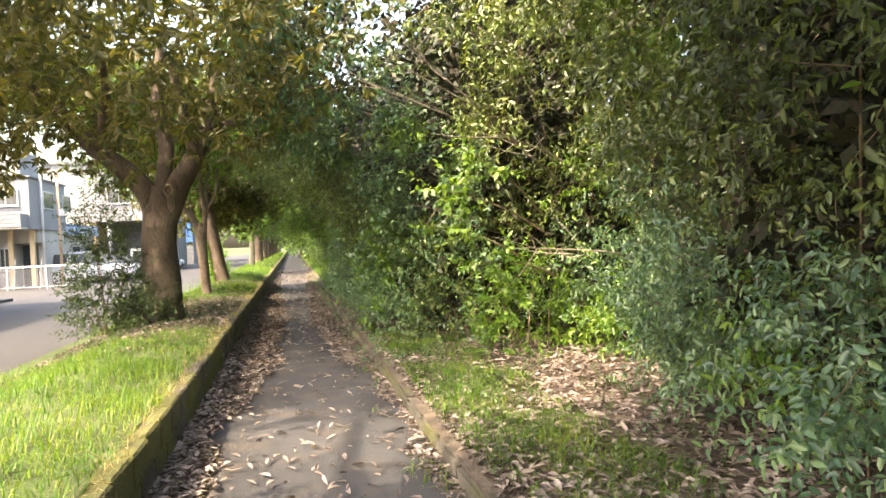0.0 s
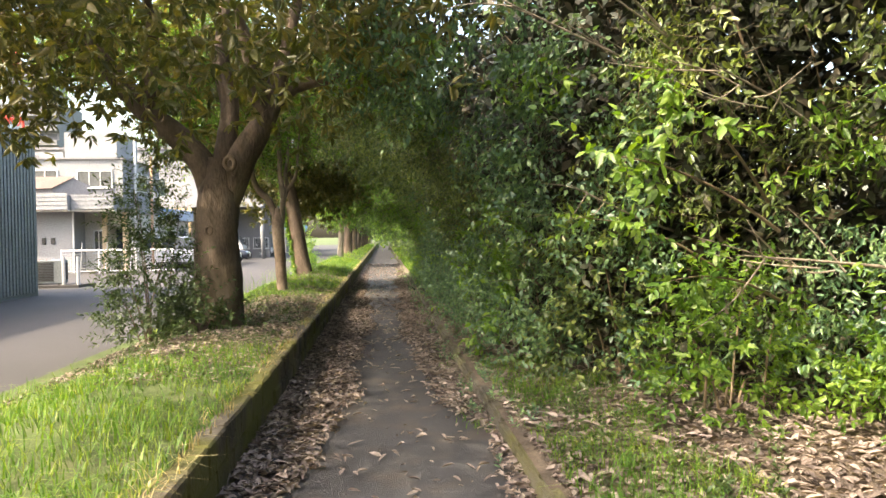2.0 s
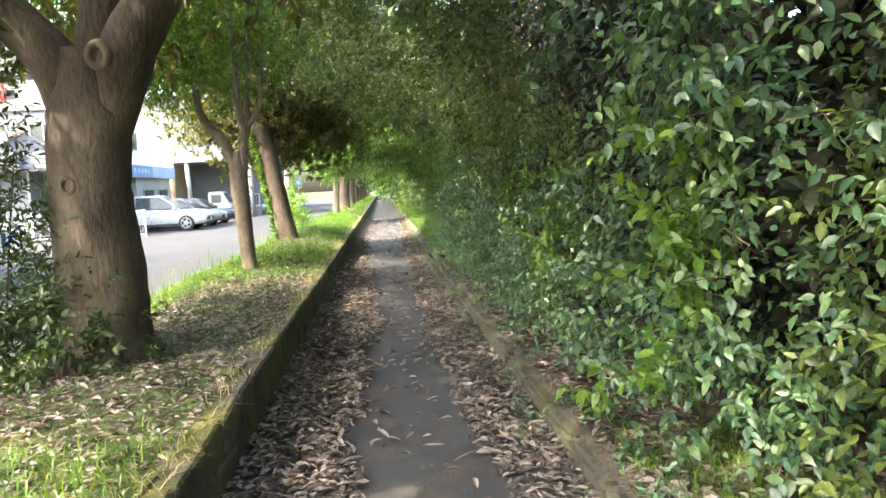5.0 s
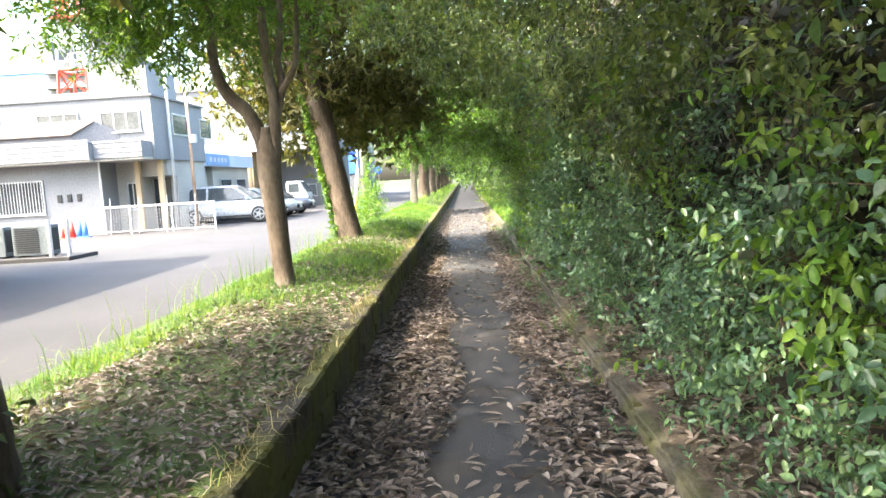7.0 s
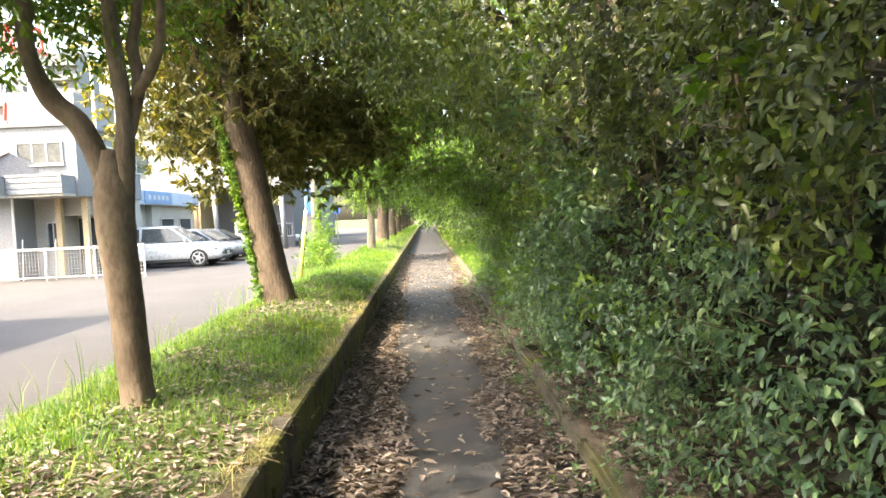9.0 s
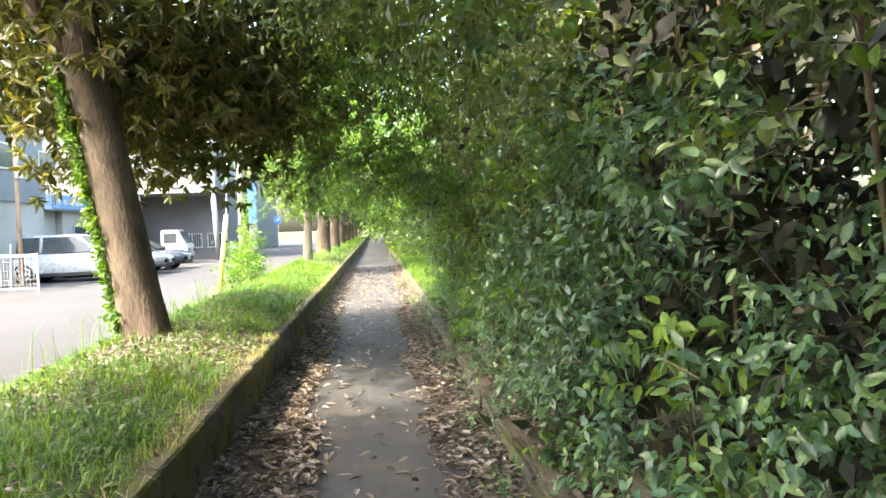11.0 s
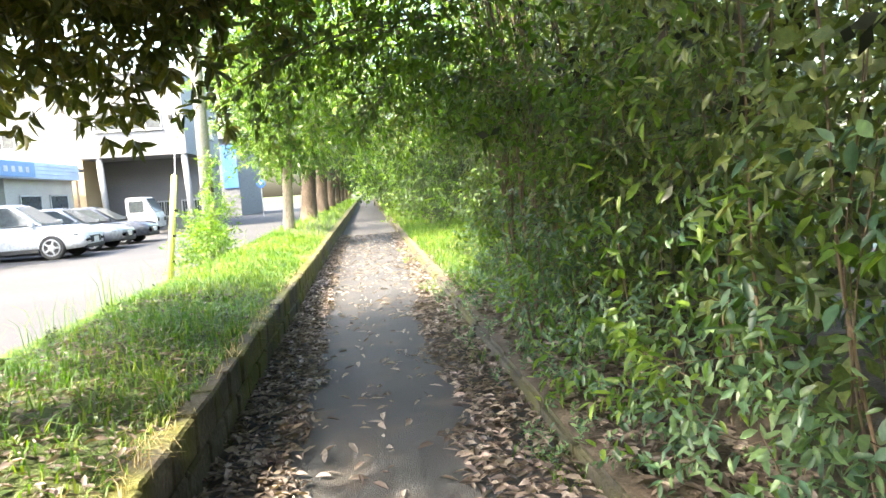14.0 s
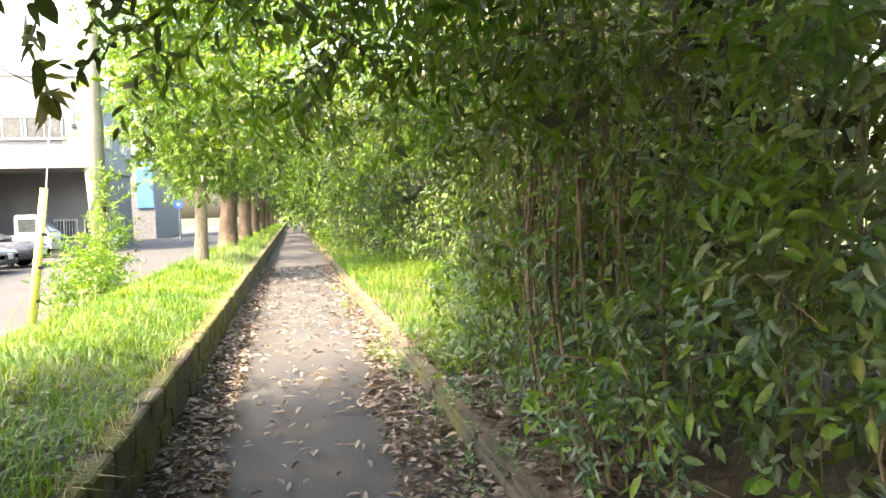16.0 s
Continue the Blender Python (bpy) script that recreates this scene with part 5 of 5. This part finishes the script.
def office():
    b = empty("office_building", (-20.0, 38.0, 0.0), "two-storey white office building with a white canopy", "building")
    o = Vector((-20.0, 38.0, 0.0))

    def put(name, bm, mat, label=""):
        bmesh.ops.translate(bm, vec=-o, verts=bm.verts)
        return part(name, bm, mat, b, label)

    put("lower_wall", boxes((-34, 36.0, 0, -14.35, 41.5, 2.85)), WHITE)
    put("entrance_wall", boxes((-14.35, 37.4, 0, -13.3, 41.5, 2.85), (-13.3, 37.4, 2.2, -12.2, 41.5, 2.85), (-13.3, 38.3, 0, -12.2, 41.5, 2.2)), OFFWHITE)
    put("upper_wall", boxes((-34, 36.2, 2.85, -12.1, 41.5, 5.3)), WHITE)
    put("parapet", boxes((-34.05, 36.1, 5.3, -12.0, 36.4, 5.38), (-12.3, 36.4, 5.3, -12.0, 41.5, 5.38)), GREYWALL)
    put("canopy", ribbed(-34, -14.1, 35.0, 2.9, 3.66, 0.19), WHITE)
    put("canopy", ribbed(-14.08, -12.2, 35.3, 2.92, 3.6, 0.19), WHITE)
    put("canopy_soffit", boxes((-34, 35.06, 2.84, -14.1, 36.0, 2.9), (-14.1, 35.36, 2.84, -12.2, 37.4, 2.92)), OFFWHITE)
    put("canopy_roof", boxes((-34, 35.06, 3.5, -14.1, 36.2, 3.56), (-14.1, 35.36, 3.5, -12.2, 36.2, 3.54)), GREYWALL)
    put("canopy_end", boxes((-14.16, 35.07, 2.905, -14.1, 36.19, 3.495)), WHITE)
    put("canopy_end", boxes((-12.26, 35.37, 2.925, -12.2, 36.19, 3.495)), WHITE)
    put("column", boxes((-13.4, 37.0, 0, -13.2, 37.2, 2.84)), TAN, "tan column")
    put("column", boxes((-12.45, 37.0, 0, -12.25, 37.2, 2.84)), TAN, "tan column")
    put("downpipe", rod(bmesh.new(), (-14.25, 35.9, 0), (-14.25, 35.9, 2.84), 0.045), METAL)
    # gabled roof in front of the upper storey
    bm = bmesh.new()
    for skew in (None, -14.95):
        for y, z in ((35.5, 3.6), (35.5, 4.0), (35.85, 4.4), (36.19, 4.0), (36.19, 3.6)):
            bm.verts.new((-34 if skew is None else skew + (y - 35.5) * 2.2, y, z))
    bm.verts.ensure_lookup_table()
    v = bm.verts
    for i in range(5):
        bm.faces.new((v[i], v[(i + 1) % 5], v[5 + (i + 1) % 5], v[5 + i]))
    bm.faces.new(v[0:5])
    bm.faces.new(v[5:10])
    bmesh.ops.recalc_face_normals(bm, faces=bm.faces)
    put("dormer", bm, GREYWALL)
    put("dormer_roof", bmesh_pane([(-34, 35.36, 3.86), (-14.95, 35.36, 3.86), (-14.1, 35.85, 4.44), (-34, 35.85, 4.44)], (0, -0.015, 0.02)), ROOFTILE, "brown sheet roof")
    for x0, x1, z0, z1, n in ((-14.15, -12.55, 3.98, 4.78, 3), (-16.7, -15.0, 4.4, 4.82, 3), (-19.5, -18.2, 4.4, 4.82, 2)):
        window(b, x0 + 20, x1 + 20, 36.2 - 38.0, z0, z1, n, PALEGLASS)
    window(b, -13.95 + 20, -13.45 + 20, 37.4 - 38, 0.9, 2.0, 2)
    w = window(b, -18.6 + 20, -16.6 + 20, 36.0 - 38, 0.95, 2.25, 2)
    for k in range(16):
        part("bar", rod(bmesh.new(), (1.45 + k * 0.125, -2.1, 0.92), (1.45 + k * 0.125, -2.1, 2.28), 0.014, seg=6), METAL, w)
    for x in (-16.0, -15.6, -15.2):
        put("vent", boxes((x - 0.09, 35.95, 1.35, x + 0.09, 36.0, 1.65), bevel=0.02), DARK, "dark wall vent")
    put("door", boxes((-13.2, 38.24, 0, -12.5, 38.3, 2.1)), GLASS, "dark glass entrance door")
    side_window(b, -12.1 + 20, 38.0 - 38, 39.6 - 38, 3.9, 4.8)
    side_window(b, -12.1 + 20, 41.0 - 38, 42.4 - 38, 3.9, 4.8)
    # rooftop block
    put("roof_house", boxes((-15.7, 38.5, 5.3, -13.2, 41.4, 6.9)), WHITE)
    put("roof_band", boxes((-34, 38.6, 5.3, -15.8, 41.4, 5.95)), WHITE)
    for k in range(15):
        x = -33 + k * 1.1
        put("roof_vent", boxes((x, 38.54, 5.55, x + 0.6, 38.6, 5.78)), GREYWALL)


office()


def long_shop():
    b = empty("shop_building", (-15.4, 48.0, 0), "low cream building with a pale blue ribbed fascia", "building")
    part("wall", boxes((-4, -2, 0, 1.9, 4.1, 2.74)), OFFWHITE, b)
    bm = bmesh.new()
    box(bm, 1.8, -6.3, 2.74, 2.2, 4.2, 3.43)
    for k in range(4):
        box(bm, 2.2, -6.3, 2.77 + k * 0.165, 2.23, 4.2, 2.88 + k * 0.165)
    part("fascia", bm, AWNBLUE, b, "pale blue ribbed fascia")
    part("sign_board", boxes((2.235, -3.6, 2.8, 2.27, -0.2, 3.38)), FADEBLUE, b, "blue sign board with pale lettering bars")
    for k in range(5):
        part("lettering_bar", boxes((2.272, -3.2 + k * 0.55, 2.98, 2.28, -2.9 + k * 0.55, 3.2)), METAL, b, "white bar")
    part("roof", boxes((-4, -6.3, 2.9, 1.8, 4.2, 3.3)), GREYWALL, b)
    part("wall", boxes((-4, -6.3, 0, 1.6, -2, 2.9)), OFFWHITE, b)
    for y0 in (-5.6, -1.0, 1.6):
        side_window(b, 1.92 if y0 > -2 else 1.62, y0, y0 + 1.8, 0.9, 2.1)
    part("gutter_pipe", rod(bmesh.new(), (2.1, 4.15, 0), (2.1, 4.15, 2.74), 0.05), RUST, b)
    # outside stairs up to a landing
    part("landing", boxes((-1.6, 5.2, 3.2, 1.6, 6.4, 3.36)), GREYWALL, b)
    for k in range(9):
        part("step", boxes((-1.6 - k * 0.28 - 0.28, 5.3, 3.1 - k * 0.18, -1.6 - k * 0.28, 6.2, 3.16 - k * 0.18)), METAL, b)
    for k in range(8):
        x = -1.5 + k * 0.42
        part("baluster", rod(bmesh.new(), (x, 5.25, 3.36), (x, 5.25, 4.3), 0.02, seg=6), METAL, b)
    part("handrail", rod(bmesh.new(), (-1.6, 5.25, 4.3), (1.55, 5.25, 4.3), 0.03), METAL, b)
    part("handrail", rod(bmesh.new(), (-1.6, 5.25, 4.3), (-4.1, 5.25, 2.6), 0.03), METAL, b)


long_shop()


def warehouse():
    b = empty("warehouse", (-11.0, 54.0, 0), "white two-storey building on columns over a parking bay", "building")
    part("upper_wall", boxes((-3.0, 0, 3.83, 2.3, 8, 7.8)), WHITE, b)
    part("parapet", boxes((-3.05, -0.05, 7.8, 2.35, 0.25, 7.9), (2.05, 0.25, 7.8, 2.35, 8, 7.9)), GREYWALL, b)
    # Shade under the bay is put into this grey.
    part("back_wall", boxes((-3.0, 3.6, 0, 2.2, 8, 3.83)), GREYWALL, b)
    part("side_wall", boxes((-9.0, 1.0, 0, -3.05, 12, 3.83)), TAN, b, "tan wall")
    part("side_upper_wall", boxes((-9.0, 1.2, 3.83, -3.05, 12, 6.6)), WHITE, b)
    for x in (-1.95, 2.12):
        part("column", rod(bmesh.new(), (x + 0.16, 0.2, 0), (x, 0.2, 3.83), 0.15, 0.15, 16), WHITE, b, smooth=True)
    window(b, -1.95, -0.35, 0, 5.1, 6.08, 2, PALEGLASS, METAL)
    window(b, -0.25, 1.25, 0, 5.1, 6.08, 2, PALEGLASS, METAL)
    window(b, -8.0, -6.2, 1.2, 4.6, 5.5, 3, PALEGLASS, METAL)
    for x0 in (-0.6, 0.9):
        w = window(b, x0, x0 + 1.2, 3.6, 0.7, 1.55, 2)
        for k in range(9):
            part("bar", rod(bmesh.new(), (x0 + 0.07 + k * 0.13, 3.5, 0.65), (x0 + 0.07 + k * 0.13, 3.5, 1.6), 0.012, seg=5), METAL, w)
    side_window(b, 2.3, 2.5, 3.7, 4.9, 6.0)
    side_window(b, 2.3, 5.4, 6.6, 4.9, 6.0)
    part("meter", boxes((1.62, -0.12, 5.55, 1.78, -0.0, 5.75), bevel=0.02), DARK, b)
    part("conduit", rod(bmesh.new(), (1.7, -0.03, 5.75), (1.7, -0.03, 7.6), 0.015, seg=6), GALV, b)
    bm = bmesh.new()
    for k in range(14):
        box(bm, 0.0 + k * 0.14, -0.02, 7.15 + 0.03 * (k % 2), 0.1 + k * 0.14, -0.004, 7.24 + 0.03 * (k % 3))
    part("stain", bm, GREYWALL, b, "grey peeling paint")


warehouse()


def shed():
    b = empty("shed_building", (-12.4, 16.0, 0), "grey corrugated metal building beside the road", "building")
    bm = bmesh.new()
    box(bm, -4.0, -8.0, 0, 2.9, 6.6, 4.4)
    part("wall", bm, SHED, b)
    bm = bmesh.new()
    for y in np.arange(-8.0, 6.55, 0.16):
        box(bm, 2.9, y, 0.1, 2.93, y + 0.09, 4.35)
    part("ribs", bm, SHED, b)
    bm = bmesh.new()
    for x in np.arange(-4.0, 2.85, 0.16):
        box(bm, x, 6.6, 0.1, x + 0.09, 6.63, 4.35)
    part("ribs", bm, SHED, b)
    part("roof_edge", boxes((-4.1, -8.1, 4.4, 3.0, 6.7, 4.5)), GALV, b)


shed()


def far_block(at, w, d, h, floors, cols, label, mat=None):
    b = empty("apartment_building", at, label, "building", "distant buildings")
    part("wall", boxes((-w / 2, 0, 0, w / 2, d, h)), mat or FARWALL, b)
    step = h / floors
    for f in range(floors):
        if f * step + step * 0.3 < h * 0.35:
            continue
        part("balcony", boxes((-w / 2, -1.2, f * step + step * 0.05, w / 2, -0.02, f * step + step * 0.42)), mat or FARWALL, b)
        for c in range(cols):
            x = -w / 2 + (c + 0.15) * w / cols
            part("window", boxes((x, -0.06, f * step + step * 0.42, x + 0.7 * w / cols, 0, f * step + step * 0.88)), FARDARK, b)
    return b


far_block((-81.0, 162, 0), 20, 12, 32, 10, 7, "distant white apartment building with balconies")
far_block((-83.0, 174, 0), 9, 10, 43, 13, 3, "tall distant apartment tower behind the lattice mast")
b = empty("blue_building", (-104, 170, 0), "distant blue and white building", "building")
part("wall", boxes((-10, 0, 0, 10, 10, 31)), BLUE, b)
part("cap", boxes((-10.2, -0.2, 31, 10.2, 10.2, 38)), FARWALL, b)


def mast():
    b = empty("lattice_mast", (-77, 150, 0), "red and white lattice steel mast behind the office", "mast")
    levels = [0, 10, 17, 22, 27, 32, 37, 42, 50, 58]
    for k, (z0, z1) in enumerate(zip(levels, levels[1:])):
        a, c = 4.2 * (1 - z0 / 85), 4.2 * (1 - z1 / 85)
        m = RED if k in (3, 6, 8) else GALV
        bm = bmesh.new()
        q0 = [(-a, -a, z0), (a, -a, z0), (a, a, z0), (-a, a, z0)]
        q1 = [(-c, -c, z1), (c, -c, z1), (c, c, z1), (-c, c, z1)]
        for i in range(4):
            j = (i + 1) % 4
            rod(bm, q0[i], q1[i], 0.3, seg=6)
            rod(bm, q0[i], q1[j], 0.14, seg=5)
            rod(bm, q0[j], q1[i], 0.14, seg=5)
            rod(bm, q1[i], q1[j], 0.22, seg=5)
        part("lattice_section", bm, m, b)
    part("platform", boxes((-3.2, -3.2, 37.0, 3.2, 3.2, 37.5)), RED, b, "red platform")


mast()
b = empty("far_shop", (-12.2, 75.2, 0), "distant building with a tall blue banner", "building")
part("wall", boxes((-8, 0, 0, 2.2, 12, 6.2)), FARWALL, b)
part("banner", boxes((1.0, -0.1, 2.3, 2.15, -0.02, 5.7)), BLUE, b, "blue banner")
part("roof", boxes((-8.2, -0.3, 6.2, 2.4, 12.2, 6.5)), GREYWALL, b)
part("window", boxes((-4, -0.06, 2.2, -1, 0, 3.6)), FARDARK, b)
b = empty("far_house", (-22, 62, 0), "white building behind the stairs", "building")
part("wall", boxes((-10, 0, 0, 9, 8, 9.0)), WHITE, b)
for x in (-2.0, 2.0, 5.5):
    window(b, x, x + 1.6, 0, 5.6, 6.8, 2, FARDARK, METAL)
part("roof", boxes((-10.2, -0.2, 9.0, 9.2, 8.2, 9.2)), GREYWALL, b)


# ---- wall and kerb pieces ----
def rough_block(name, sx, sy, sz, seed, mat):
    """A worn concrete block with its foot at z = 0, centred in x and y."""
    bm = bmesh.new()
    box(bm, -sx / 2, -sy / 2, 0, sx / 2, sy / 2, sz)
    cuts = max(1, int(sy / 0.25))
    bmesh.ops.subdivide_edges(bm, edges=[e for e in bm.edges if abs(e.verts[0].co.y - e.verts[1].co.y) > 0.1], cuts=cuts)
    bmesh.ops.bevel(bm, geom=[e for e in bm.edges if min(v.co.z for v in e.verts) > sz - 0.01 and len(e.link_faces) == 2 and e.calc_face_angle() > 0.5], offset=0.025, segments=2, affect="EDGES")
    for v in bm.verts:
        k = Vector((v.co.x * 7 + seed * 3.1, v.co.y * 3.3 + seed, v.co.z * 7))
        v.co += Vector((noise.noise(k), 0.3 * noise.noise(k * 1.3), 0.6 * noise.noise(k * 0.9 + Vector((9, 9, 9))))) * 0.016
    me = bpy.data.meshes.new(name)
    bm.to_mesh(me)
    bm.free()
    me.materials.append(mat)
    return me


def course_block(seed, sx, sy, sz):
    """A worn concrete block with rounded edges, centred in x and y, its foot at z = 0."""
    bm = bmesh.new()
    box(bm, -sx / 2, -sy / 2, 0, sx / 2, sy / 2, sz)
    bmesh.ops.bevel(bm, geom=list(bm.edges), offset=0.014, segments=1, affect="EDGES")
    for v in bm.verts:
        k = Vector((v.co.x * 9 + seed * 3.1, v.co.y * 6 + seed, v.co.z * 9))
        v.co += Vector((noise.noise(k), 0.2 * noise.noise(k * 1.3), 0.5 * noise.noise(k * 0.9 + Vector((9, 9, 9))))) * 0.014
    me = bpy.data.meshes.new("wall_block")
    bm.to_mesh(me)
    bm.free()
    me.materials.append(CONCRETE)
    return me


wall = tagged(part("retaining_wall", boxes((-1.03, -12, -0.1, -0.915, 150, 0.375)), CONCRETE), "low mossy concrete block retaining wall along the verge", "wall", kind="structure")
shapes = [course_block(i, 0.14, 0.392, 0.196) for i in range(8)]
random.seed(4)
for row in range(2):
    for i in range(145):
        y = 2.0 + i * 0.4 + 0.2 * row
        hang("wall_block", random.choice(shapes), wall).matrix_basis = pose(-0.965 + random.uniform(-0.007, 0.007), y, 0.0 + row * 0.2 + random.uniform(-0.003, 0.003), random.uniform(-0.5, 0.5), 0, random.uniform(-0.6, 0.6))
rest = bmesh.new()
for row in range(2):
    for i in range(90):
        y = 60.3 + i + 0.5 * row
        box(rest, -1.035, y - 0.495, row * 0.2, -0.895, y + 0.495, row * 0.2 + 0.196)
    for i in range(14):
        y = -11.7 + i + 0.2 * row
        box(rest, -1.035, y - 0.495, row * 0.2, -0.895, y + 0.495, row * 0.2 + 0.196)
tagged(part("wall_block", rest, CONCRETE, wall), kind="stuff")
kerb = tagged(new("kerb", raw_mesh("kerb", *join([tube([(0.95, -12, -0.05), (0.95, 60, -0.05), (0.95, 150, -0.05)], [0.04, 0.04, 0.04], 6, 0)]), KERB)), "low worn stone kerb between path and bank", "kerb", kind="structure")
shapes = [rough_block("kerb_stone", 0.105, 0.592, 0.22, 20 + i, KERB) for i in range(6)]
for i in range(220):
    y = -10 + i * 0.6
    hang("kerb_stone", random.choice(shapes), kerb).matrix_basis = pose(0.93 + 0.02 * math.sin(y * 0.35) + random.uniform(-0.008, 0.008), y, -0.095 + random.uniform(-0.012, 0.008), random.uniform(-0.5, 0.5), random.uniform(-1, 1), random.uniform(-0.6, 0.6))
